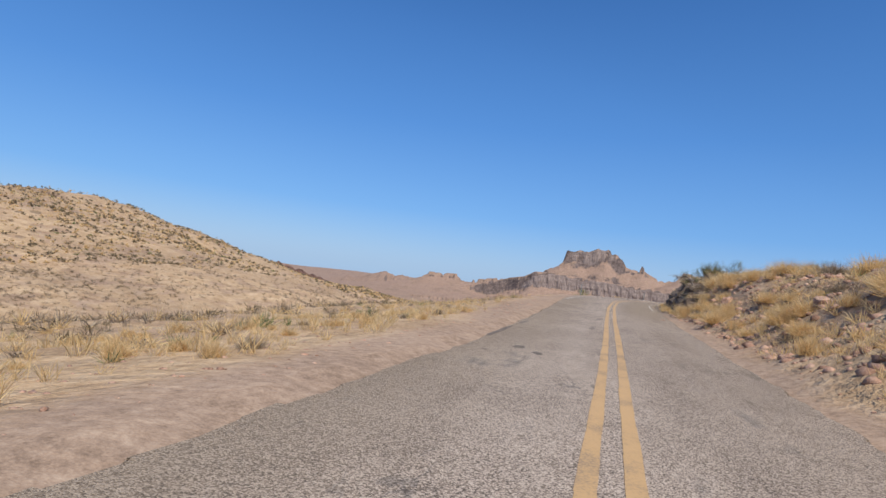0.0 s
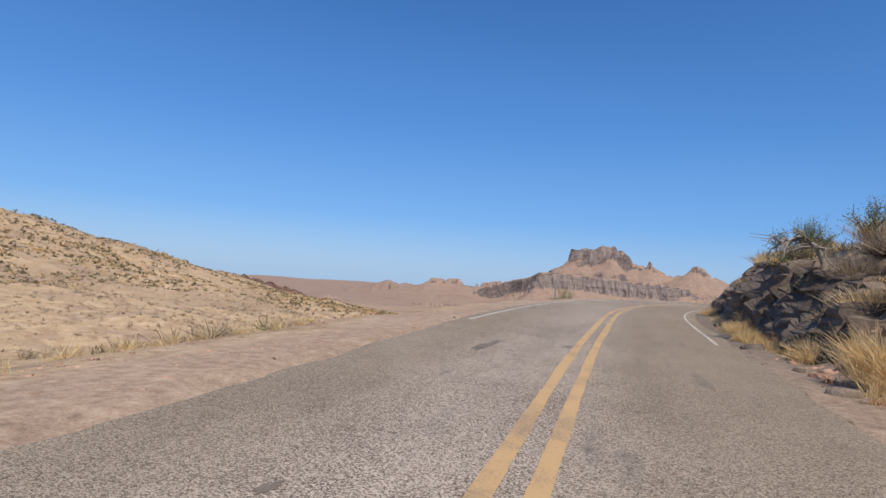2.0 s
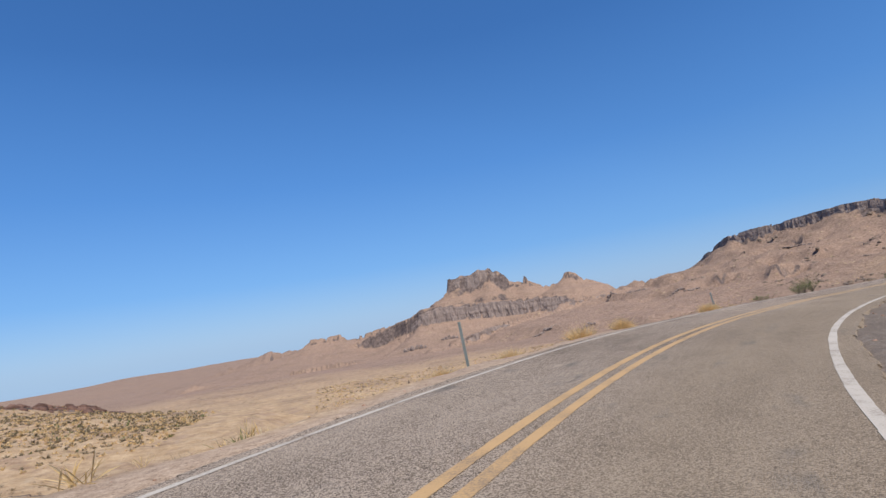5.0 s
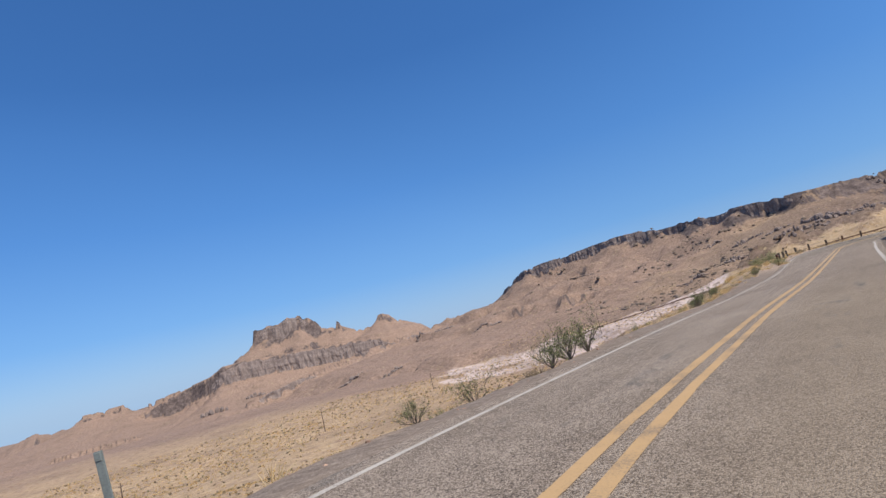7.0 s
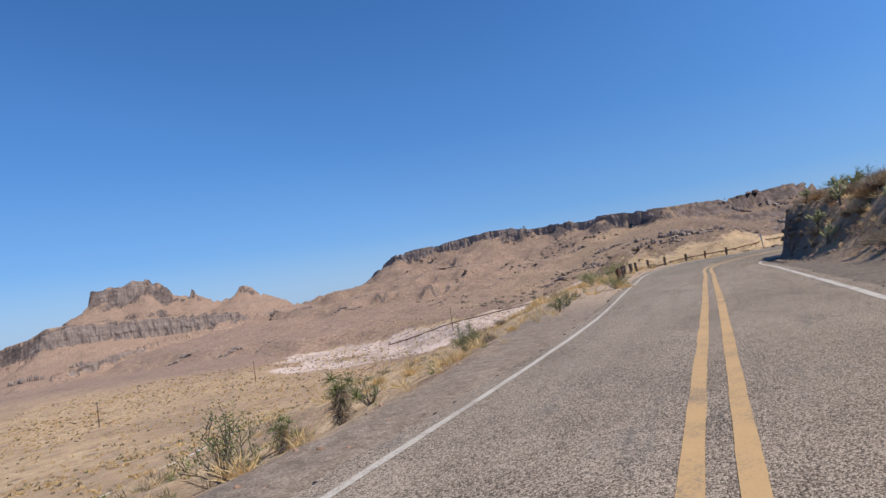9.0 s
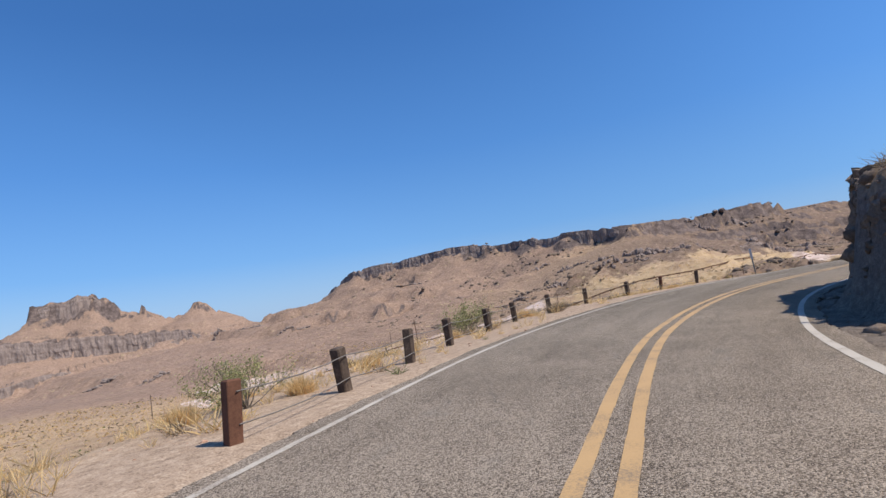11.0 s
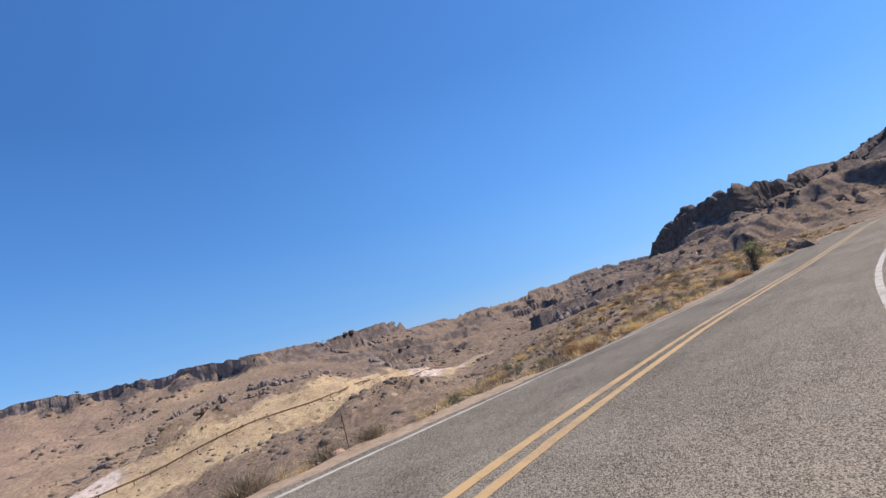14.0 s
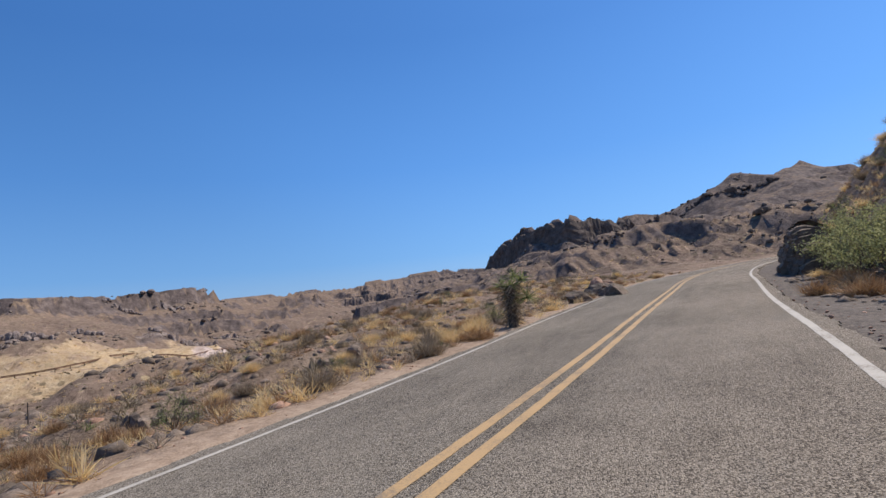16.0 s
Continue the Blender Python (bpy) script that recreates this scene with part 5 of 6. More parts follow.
def boulder(x, y, size, seed, mat, label, turn=None, sink=0.25):
    rng = random.Random(seed)
    v, f = stone_shape(seed, 3, 15, rng.uniform(0.6, 0.85))
    me = mesh_of("boulder", v * size, [tuple(int(i) for i in t) for t in f], mat)
    ob = tagged(new("boulder", me), label, "boulder", group="boulders by the road")
    ob.matrix_world = pose(x, y, ground_z(x, y) + size * (0.5 - sink), rng.uniform(-15, 15), rng.uniform(-15, 15), turn if turn is not None else rng.uniform(0, 360))
    return ob


def strew(name, protos, x, y, size, mat, label, category, seed, tilt=20.0, sink=0.15, squash=None):
    """Many small things as one mesh: copies of a few shapes, turned and sized at random, on the ground."""
    rng = np.random.RandomState(seed)
    z = land(x, y)
    verts, faces, base = [], [], 0
    which = rng.randint(0, len(protos), len(x))
    for k, (pv, pf) in enumerate(protos):
        sel = np.where(which == k)[0]
        a, b = rng.uniform(0, 2 * np.pi, len(sel)), np.radians(rng.uniform(-tilt, tilt, len(sel)))
        ca, sa, cb, sb = np.cos(a), np.sin(a), np.cos(b), np.sin(b)
        px, py, pz = (pv[None, :, i] * size[sel, None] for i in range(3))
        qy, qz = py * cb[:, None] - pz * sb[:, None], py * sb[:, None] + pz * cb[:, None]
        wx, wy = px * ca[:, None] - qy * sa[:, None], px * sa[:, None] + qy * ca[:, None]
        verts.append(np.stack([wx + x[sel, None], wy + y[sel, None], qz + (z[sel] - sink * size[sel])[:, None]], -1).reshape(-1, 3))
        faces.append((pf[None] + (base + np.arange(len(sel)) * len(pv))[:, None, None]).reshape(-1, 3))
        base += len(sel) * len(pv)
    verts, faces = np.concatenate(verts), np.concatenate(faces)
    me = bpy.data.meshes.new(name)
    me.vertices.add(len(verts))
    me.vertices.foreach_set("co", verts.ravel())
    me.loops.add(3 * len(faces))
    me.loops.foreach_set("vertex_index", faces.ravel())
    me.polygons.add(len(faces))
    me.polygons.foreach_set("loop_start", 3 * np.arange(len(faces)))
    me.update(calc_edges=True)
    me.materials.append(mat)
    return tagged(new(name, me), label, category, kind="stuff")


def by_road(rng, n, u0, u1, s0, s1):
    u, s = rng.uniform(u0, u1, n), rng.uniform(s0, s1, n)
    j = np.searchsorted(ROAD_U, u).clip(0, len(ROAD_U) - 1)
    return ROAD_C[j, 0] + ROAD_N[j, 0] * s, ROAD_C[j, 1] + ROAD_N[j, 1] * s


PEBBLES = [stone_shape(200 + k, 1, 9, 0.7) for k in range(5)]
rng = np.random.RandomState(7)
spots = [by_road(rng, n, *z) for n, z in ((1500, (-0.5, 3.2, -3.4, -6.5)), (900, (4, 14, -3.0, -6.5)), (1600, (13.6, 20, -3.6, -9)), (900, (-0.5, 4.6, 3.0, 4.6)), (2600, (1.6, 3.4, 3.55, 3.85)), (1500, (5, 13.4, 3.3, 6.5)), (1400, (13.4, 19, 3.6, 8)))]
px, py = np.concatenate([a for a, _ in spots]), np.concatenate([b for _, b in spots])
strew("verge_gravel", PEBBLES, px, py, 0.012 + 0.05 * rng.rand(len(px)) ** 3, m_redrock, "loose brown gravel and small stones on the verges", "gravel", 8)
spots = [by_road(rng, n, *z) for n, z in ((4200, (-0.5, 2.9, 3.4, 9.5)), (500, (8.4, 12.2, 4.4, 10)), (1300, (14, 21, -4.2, -20)), (260, (16.5, 22, 5, 14)))]
px, py = np.concatenate([a for a, _ in spots]), np.concatenate([b for _, b in spots])
strew("rubble", PEBBLES, px, py, 0.035 + 0.2 * rng.rand(len(px)) ** 3, m_redrock, "broken red-brown rubble on the banks", "rubble", 9)
spots = [by_road(rng, n, *z) for n, z in ((2200, (13.8, 20.5, -4.3, -20)), (160, (2.4, 5, 3.2, 5)), (300, (15.5, 19, 4.4, 6.4)), (260, (11.3, 13.5, 3.1, 5)))]
px, py = np.concatenate([a for a, _ in spots]), np.concatenate([b for _, b in spots])
strew("dark_stones", PEBBLES, px, py, 0.05 + 0.3 * rng.rand(len(px)) ** 3, m_rock, "dark angular stones on the slope", "stones", 10)

# small shrubs of the open land, far too many to count
def tuft(seed, n=13):
    r = np.random.RandomState(seed)
    v, f = [], []
    for k in range(n):
        a, t = r.uniform(0, 6.28), np.radians(78) * r.rand() ** 0.6
        d = np.array([np.sin(t) * np.cos(a), np.sin(t) * np.sin(a), np.cos(t)])
        w = np.cross(d, r.normal(size=3))
        w = w / np.linalg.norm(w) * r.uniform(0.09, 0.18)
        tip = d * r.uniform(0.75, 1.1)
        v += [tip * 0.15 - w * 0.4, tip * 0.65 + w, tip, tip * 0.6 - w]
        f += [(4 * k, 4 * k + 1, 4 * k + 2), (4 * k, 4 * k + 2, 4 * k + 3)]
    return np.array(v), np.array(f)


TUFTS = [tuft(300 + k) for k in range(6)]


def brush(seed, n=34, most=78, width=0.018):
    """A small clump of thin bent stems."""
    r = np.random.RandomState(seed)
    v, f = [], []
    for k in range(n):
        a, t = r.uniform(0, 6.28), np.radians(most) * r.rand() ** 0.6
        d = np.array([np.sin(t) * np.cos(a), np.sin(t) * np.sin(a), np.cos(t)])
        w = np.cross(d, r.normal(size=3))
        w = w / np.linalg.norm(w) * width * r.uniform(0.6, 1.4)
        tip = d * r.uniform(0.6, 1.1)
        root = np.array([*(r.normal(size=2) * 0.16), 0])
        v += [root - w * 0.6, root + w * 0.6, root + tip * 0.6 + w, root + tip * 0.6 - w, root + tip - [0, 0, 0.12 * r.rand()]]
        f += [(5 * k, 5 * k + 1, 5 * k + 2), (5 * k, 5 * k + 2, 5 * k + 3), (5 * k + 3, 5 * k + 2, 5 * k + 4)]
    return np.array(v), np.array(f)


BRUSH = [brush(340 + k) for k in range(6)]
SMALL_BRUSH = [brush(380 + k, 17, 80, 0.03) for k in range(6)]
GRASS = [brush(360 + k, 24, 50, 0.014) for k in range(5)]


def open_land(rng, n, x0, x1, y0, y1, clear=14.0, out=1e9):
    x, y = rng.uniform(x0, x1, n), rng.uniform(y0, y1, n)
    u, s = road_frame(x, y)
    keep = (abs(s) > clear) & (abs(s) < out) & (bumps(x, y, 23, 91) + 0.6 * bumps(x, y, 7, 92) > rng.uniform(-1.3, 0.7, n))
    return x[keep], y[keep]


SHARE = dict(left_hill=(0.45, 0.46, 0.05), valley=(0.72, 0.2, 0.03), east=(0.4, 0.45, 0.05), south=(0.45, 0.46, 0.05), mesa=(0.2, 0.3, 0.03))
areas = dict(left_hill=(-130, 2, 5, 270), valley=(20, 240, 70, 330), east=(150, 330, 20, 240), south=(40, 330, -60, 90), mesa=(240, 560, -60, 560))
counts = dict(left_hill=60000, valley=32000, east=8000, south=6000, mesa=12000)
for name, label, mat, share, size in (("straw_scrub", "scattered straw-yellow scrub over the open desert", m_straw, 0, 0.36), ("grey_scrub", "scattered grey-brown scrub over the open desert", m_scrub, 1, 0.40), ("green_scrub", "scattered olive-green scrub over the open desert", m_green, 2, 0.34)):
    rng = np.random.RandomState(len(name))
    got = [open_land(rng, int(counts[k] * SHARE[k][share]), *areas[k], clear=75 if k == "left_hill" else 34) for k in areas]
    px, py = np.concatenate([a for a, _ in got]), np.concatenate([b for _, b in got])
    size = size * np.where(px < 15, 1.1, 1.0)
    strew(name, TUFTS, px, py, size * (0.5 + 1.1 * rng.rand(len(px)) ** 1.5), mat, label, "scrub", 12, tilt=8, sink=0.05)
# brush and grass close to the road: (how many, stretch and offsets)
BESIDE = {
    "straw_brush": (m_straw, BRUSH, "low straw-yellow brush beside the road", 0.34, ((700, (-0.5, 3.6, -6.0, -36)), (340, (0.2, 3.0, 4.0, 11)), (150, (2.7, 4.9, 4.8, 9)), (240, (8.4, 12.2, 5.2, 12)), (1500, (5, 14, -4.2, -40)), (820, (13.6, 22, -4.0, -26)), (300, (16, 23.5, 5.2, 18)), (620, (16.3, 23, 7, 27)))),
    "pale_grass": (m_straw, GRASS, "pale dry grass along the verges", 0.30, ((420, (-0.5, 1.6, -4.3, -9.0)), (120, (1.6, 3.0, -5.0, -10.0)), (160, (0.2, 3.0, 3.5, 5)), (120, (2.9, 4.9, 3.2, 4.2)), (200, (4.6, 14, -3.8, -9)), (200, (10.6, 13.6, -5, -8)), (200, (14, 20, -3.8, -8)), (80, (8.5, 12, 4.6, 6)))),
    "grey_brush": (m_dry, BRUSH, "low grey-brown brush beside the road", 0.36, ((520, (-0.5, 3.6, -6.5, -36)), (70, (0.2, 3.0, 5.4, 11)), (200, (2.7, 4.9, 4.6, 9)), (420, (8.4, 12.2, 5.2, 12)), (700, (5, 14, -4.6, -40)), (800, (13.6, 22, -4.0, -26)), (380, (14, 23.5, 6.0, 18)), (620, (16.3, 23, 7, 27)))),
    "rust_brush": (m_rust, BRUSH, "low rust-brown brush beside the road", 0.34, ((200, (8.4, 12.2, 5.4, 12)), (820, (13.6, 22, -4.0, -26)), (220, (14, 23.5, 6.0, 18)), (700, (16.3, 23, 7, 27)))),
    "dark_brush": (m_scrub, BRUSH, "low dark brown brush on the slopes", 0.36, ((420, (-0.5, 3.6, -9, -36)), (300, (5, 14, -6, -34)), (620, (13.6, 22, -5.0, -26)))),
    "green_brush": (m_green, BRUSH, "low olive-green weeds beside the road", 0.28, ((40, (-0.5, 3.4, -5.0, -12)), (60, (0.2, 4.9, 6, 11)), (120, (8.4, 12.2, 5.4, 12)), (220, (5, 14, -4.0, -24)), (110, (13.6, 22, -4.0, -20)), (90, (14, 23.5, 6.0, 18)))),
}
for name, (mat, protos, label, size, zones) in BESIDE.items():
    rng = np.random.RandomState(len(name) * 7)
    spots = [by_road(rng, n, *z) for n, z in zones]
    px, py = np.concatenate([a for a, _ in spots]), np.concatenate([b for _, b in spots])
    strew(name, protos, px, py, size * (0.55 + 0.9 * rng.rand(len(px)) ** 1.6), mat, label, "brush" if protos is BRUSH else "grass", 16, tilt=8, sink=0.04)
for name, label, mat, n, size in (("straw_shrubs", "low straw-yellow shrubs dotted over the near hillside", m_straw, 8000, 0.36), ("grey_shrubs", "low grey-brown shrubs dotted over the near hillside", m_dry, 16000, 0.36), ("brown_shrubs", "low dark brown shrubs dotted over the near hillside", m_scrub, 8000, 0.36)):
    rng = np.random.RandomState(n)
    px, py = open_land(rng, n, -90, 15, 5, 130, 11, 85)
    strew(name, SMALL_BRUSH, px, py, size * (0.5 + 1.0 * rng.rand(len(px)) ** 1.5), mat, label, "shrubs", 18, tilt=8, sink=0.05)
for name, label, mat, n, size in (("hillside_straw_scrub", "dense straw-yellow scrub on the hillside above the road", m_straw, 3600, 0.5), ("hillside_grey_scrub", "dense grey-brown scrub on the hillside above the road", m_dry, 4200, 0.55), ("hillside_rust_scrub", "dense rust-brown scrub on the hillside above the road", m_rust, 4200, 0.5), ("hillside_green_scrub", "scattered olive-green bushes on the hillside above the road", m_green, 900, 0.7)):
    rng = np.random.RandomState(n + len(name))
    px, py = open_land(rng, n * 2, 150, 250, 0, 82, 24, 90)
    strew(name, TUFTS, px, py, size * (0.5 + 1.0 * rng.rand(len(px)) ** 1.5), mat, label, "scrub", 19, tilt=8, sink=0.05)
rng = np.random.RandomState(15)
f = rng.rand(260)
px, py = -62 + 24 * f + rng.normal(0, 3.5, 260), 234 + 30 * f + rng.normal(0, 3.5, 260)
strew("red_outcrop_rocks", PEBBLES, px, py, 0.6 + 2.0 * rng.rand(260) ** 2, m_darkred, "dark red broken rock on the end of the hill", "rocks", 14)
rng = np.random.RandomState(5)
px, py = open_land(rng, 2800, 150, 420, -40, 300, 12)
strew("hillside_rocks", PEBBLES, px, py, 0.15 + 0.75 * rng.rand(len(px)) ** 5, m_rock, "dark rocks strewn over the hillsides", "rocks", 13)

for x, y, size, mat, label in ((10.25, 27.45, 0.2, m_redrock, "reddish angular rock fallen at the road edge"), (12.1, 33.6, 0.16, m_redrock, "small flat pale rock lying on the verge"), (12.4, 26.0, 0.32, m_redrock, "reddish broken rock at the foot of the bank"), (11.6, 22.0, 0.28, m_redrock, "reddish broken rock at the foot of the bank"),
                               (9.9, 16.4, 0.3, m_redrock, "reddish broken rock at the foot of the bank"), (8.4, 11.2, 0.26, m_redrock, "reddish broken rock at the foot of the bank"), (169.2, 80.2, 0.8, m_rock, "dark boulder beside the road"), (170.6, 80.0, 0.55, m_rock, "dark boulder beside the road"), (172.6, 79.6, 0.9, m_rock, "dark boulder beside the road"),
                               (168.0, 82.6, 0.7, m_rock, "dark boulder beside the road"), (176.4, 78.3, 0.8, m_redrock, "pale brown boulder beside the road"), (179.5, 76.5, 0.6, m_redrock, "pale brown boulder beside the road"), (158.6, 92.8, 0.35, m_rock, "dark boulder beside the road"), (147.5, 97.5, 0.2, m_rock, "dark boulder beside the road"), (143.5, 99.2, 0.18, m_rock, "dark boulder beside the road"), (140.2, 103.0, 0.3, m_rock, "dark boulder beside the road"), (136.8, 104.6, 0.3, m_rock, "dark boulder beside the road"), (133.4, 106.6, 0.3, m_rock, "dark boulder beside the road"), (99.5, 98.1, 0.3, m_rock, "dark rock at the foot of the cliff")):
    boulder(x, y, size, int(x * 10), mat, label)


def rock_face(u0, u1, foot, height, lean, depth, seed, label, mat, blocks=4):
    """A cut face of broken rock along the road, in great blocks: up from the verge, over the top and back into the hill."""
    cut = tagged(new("rock_cut"), label, "rock cut")
    rng = random.Random(seed)
    bounds = [u0 + (u1 - u0) * (k + (rng.uniform(-0.2, 0.2) if 0 < k < blocks else 0)) / blocks for k in range(blocks + 1)]
    nv = 52
    for b, (ua, ub) in enumerate(zip(bounds, bounds[1:])):
        ua, ub = ua - 0.03, ub + 0.03
        nu = int((ub - ua) * 12.5 / 0.055)
        push, grow = rng.uniform(-0.12, 0.12), rng.uniform(0.92, 1.08)
        verts, faces = [], []
        for i in range(nu + 1):
            u = ua + (ub - ua) * i / nu
            e = math.sin(math.pi * min(max((u - u0) / (u1 - u0), 0), 1)) ** 0.45
            side = min(1, i / nu * 7) * min(1, (1 - i / nu) * 7)
            j = int(np.argmin(abs(ROAD_U - u)))
            right = Vector((ROAD_N[j, 0], ROAD_N[j, 1], 0))
            tall = height(u) * e * grow
            base = on_road(u, WIDE_RIGHT(u) + 0.35 + foot(u) + push + 0.22 * (1 - side))
            for k in range(nv + 1):
                v = k / nv
                if v < 0.72:
                    w = v / 0.72
                    p = base + right * (lean * w * w * e - 0.25 * (1 - w)) + Vector((0, 0, -0.35 + (tall + 0.35) * w))
                else:
                    w = (v - 0.72) / 0.28
                    p = base + right * (lean * e + depth * w) + Vector((0, 0, tall + 0.25 * math.sin(w * 3) - 1.2 * w * w))
                q = p * 0.8 + Vector((seed + b, 0, 0))
                cell = noise.cell(Vector((p.x * 1.6 + 0.7 * p.z, p.y * 1.6, p.z * 1.3))) - 0.5
                bulge = 0.38 * noise.fractal(q, 0.8, 2.1, 6) + 0.06 * cell + 0.13 * (1 - 2 * abs(noise.noise(p * 2.2))) + 0.09 * (1 - 2 * abs(noise.noise(p * 5.5)))
                fade = min(1, v * 8) * min(1, (1 - v) * 5)
                verts.append(p - right * bulge * fade * 0.9 + Vector((0, 0, 0.22 * noise.noise(p * 1.7))) * fade)
        n = nv + 1
        for i in range(nu):
            faces += [(i * n + k, i * n + k + 1, (i + 1) * n + k + 1, (i + 1) * n + k) for k in range(nv)]
        part("rock_block", mesh_of("rock_block", verts, faces, mat), cut)
    return cut


rock_face(2.85, 4.62, lambda u: 1.2, lambda u: 2.3, 1.0, 2.6, 3, "dark broken rock face cut for the road", m_rock)
rock_face(11.85, 13.6, lambda u: 1.22, lambda u: 3.4, 0.1, 2.8, 17, "steep dark rock face beside the bend", m_rock, 3)
rock_face(19.05, 19.85, lambda u: 1.3, lambda u: 2.1, 0.3, 2.0, 29, "low dark rock outcrop beside the road", m_rock, 3)


def cliff_line(name, hill_of, label, step, column, seed, tall=1.0, span=(0, 99), broken=0.75, mat=None):
    """The fluted rock wall under a hill's crest: sections of columns where the land breaks off."""
    crest = hill_of["crest"][span[0]:span[1]]
    c, flat = hill_of["cliff"] * tall, hill_of.get("flat", 0.0)
    rng = np.random.RandomState(seed)
    pts = np.array(crest, float)
    run = np.r_[0, np.cumsum(np.hypot(*np.diff(pts[:, :2], axis=0).T))]
    a = np.arange(0, run[-1], step)
    x, y, top = (np.interp(a, run, pts[:, k]) for k in range(3))
    tx, ty = np.gradient(np.convolve(np.pad(x, 4, "edge"), np.ones(9) / 9, "valid")), np.gradient(np.convolve(np.pad(y, 4, "edge"), np.ones(9) / 9, "valid"))
    n = np.hypot(tx, ty)
    nx, ny = ty / n, -tx / n
    flip = np.where(nx * (90 - x) + ny * (70 - y) < 0, -1, 1)
    nx, ny = nx * flip, ny * flip
    d = np.arange(0, flat + 2.2 * c + 16, 1.0)
    z = land((x[:, None] + nx[:, None] * d).ravel(), (y[:, None] + ny[:, None] * d).ravel()).reshape(len(a), len(d))
    low = z < top[:, None] - 0.5 * c
    first = low.argmax(1)
    good = low.any(1) & (first > 0) & (first < flat + 1.3 * c + 8) & (rough(a, a * 0 + seed, 40 * column, 2, seed) > -broken)
    bad = np.flatnonzero(np.diff(np.r_[0, (~good).astype(int), 0]))
    for i0, i1 in zip(bad[::2], bad[1::2]):
        if broken > 1 and 0 < i0 and i1 < len(a) and i1 - i0 < 30:
            first[i0:i1] = np.interp(np.arange(i0, i1), [i0 - 1, i1], [first[i0 - 1], first[i1]])
            good[i0:i1] = True
    first = np.array([np.median(first[max(0, i - 4):i + 5]) for i in range(len(a))])
    first = np.convolve(np.pad(first, 3, "edge"), np.ones(7) / 7, "valid")
    cliff = tagged(new(name), label, "rock cliff")
    ends = np.flatnonzero(np.diff(np.r_[0, good.astype(int), 0]))
    levels = 12
    lay = [rng.uniform(-1, 1) for _ in range(levels)]
    for i0, i1 in zip(ends[::2], ends[1::2]):
        if i1 - i0 < 14:
            continue
        verts, faces = [], []
        for i in range(i0, i1):
            ease = min(1, (i - i0) / 16, (i1 - 1 - i) / 16)
            k = int(round(first[i]))
            at = Vector((a[i] / column, seed, 0))
            crown = (0.16 * noise.noise(at * 0.23) + 0.10 * noise.noise(at * 0.8) + 0.05 * noise.noise(at * 2.1) - 0.05) * c
            z_top = max(float(z[i, max(k - 3, 0):k + 1].max()), top[i] - 0.25 * c) + crown
            z_top = min(z_top, top[i] - 0.02 * c) - 0.6 * c * (1 - ease)
            k_out = min(k + int(0.3 * c) + 2, len(d) - 1)
            z_low = min(float(z[i, k_out]) - 0.15 * c, z_top - 0.25 * c)
            back = max(d[k] - 0.35 * c - 3, 0)
            verts.append((x[i] + nx[i] * back, y[i] + ny[i] * back, min(float(np.interp(back, d, z[i])), z_top) - 0.3))
            for q in range(levels):
                w = q / (levels - 1)
                tall = Vector((a[i] / column, seed + 3.7, 0.25 * w * c / column))
                wear = 0.75 * noise.noise(tall * 0.4) + 0.6 * noise.noise(tall * 1.05) + 0.3 * noise.noise(tall * 2.6) + 0.18 * noise.noise(Vector((a[i], seed, w * c)) * (1.7 / column))
                o = first[i] + 0.4 + column * 0.62 * wear * min(1, 0.35 + 2 * w) + 0.015 * c * lay[q] + (0.02 + 0.2 * w) * c - 1.5 * (1 - ease)
                verts.append((x[i] + nx[i] * o, y[i] + ny[i] * o, z_top + (z_low - z_top) * w))
        m = levels + 1
        faces = [(j * m + q, j * m + q + 1, (j + 1) * m + q + 1, (j + 1) * m + q) for j in range(i1 - i0 - 1) for q in range(levels)]
        part("cliff_section", mesh_of("cliff_section", verts, faces, mat or m_cliff), cliff)
    return cliff


cliff_line("butte_bench_cliff", HILLS[1], "long fluted dark cliff round the bench of the butte", 1.8, 5.0, 3, 1.1, (4, 14), 9)
cliff_line("butte_cliff", HILLS[2], "dark fluted cliff of the butte's flat cap", 1.8, 6.0, 5, 1.0, (0, 7))
cliff_line("far_mesa_cliff", HILLS[7], "low dark rim cliff of a far mesa", 6.0, 14.0, 7)
cliff_line("red_hill_cliff", HILLS[11], "broken dark ledge along the red hills", 1.6, 4.0, 9, 1.0, (0, 99), 0.2)
cliff_line("mesa_cliff", HILLS[12], "long dark columnar rim cliff of the mesa", 1.3, 3.0, 11, 0.9, (1, 9), 9)
cliff_line("crag", HILLS[14], "broken dark crags below the mesa", 0.9, 2.4, 13, 1.0, (0, 99), 0.3)
cliff_line("far_ridge_cliff", HILLS[17], "thin dark ledge along the far ridge", 3.0, 6.0, 19, 1.0, (0, 99), 0.0)
cliff_line("dark_cliff", HILLS[18], "high dark rock cliff above the road", 1.5, 6.0, 21, 1.0, (0, 99), 9, m_shaded_rock)


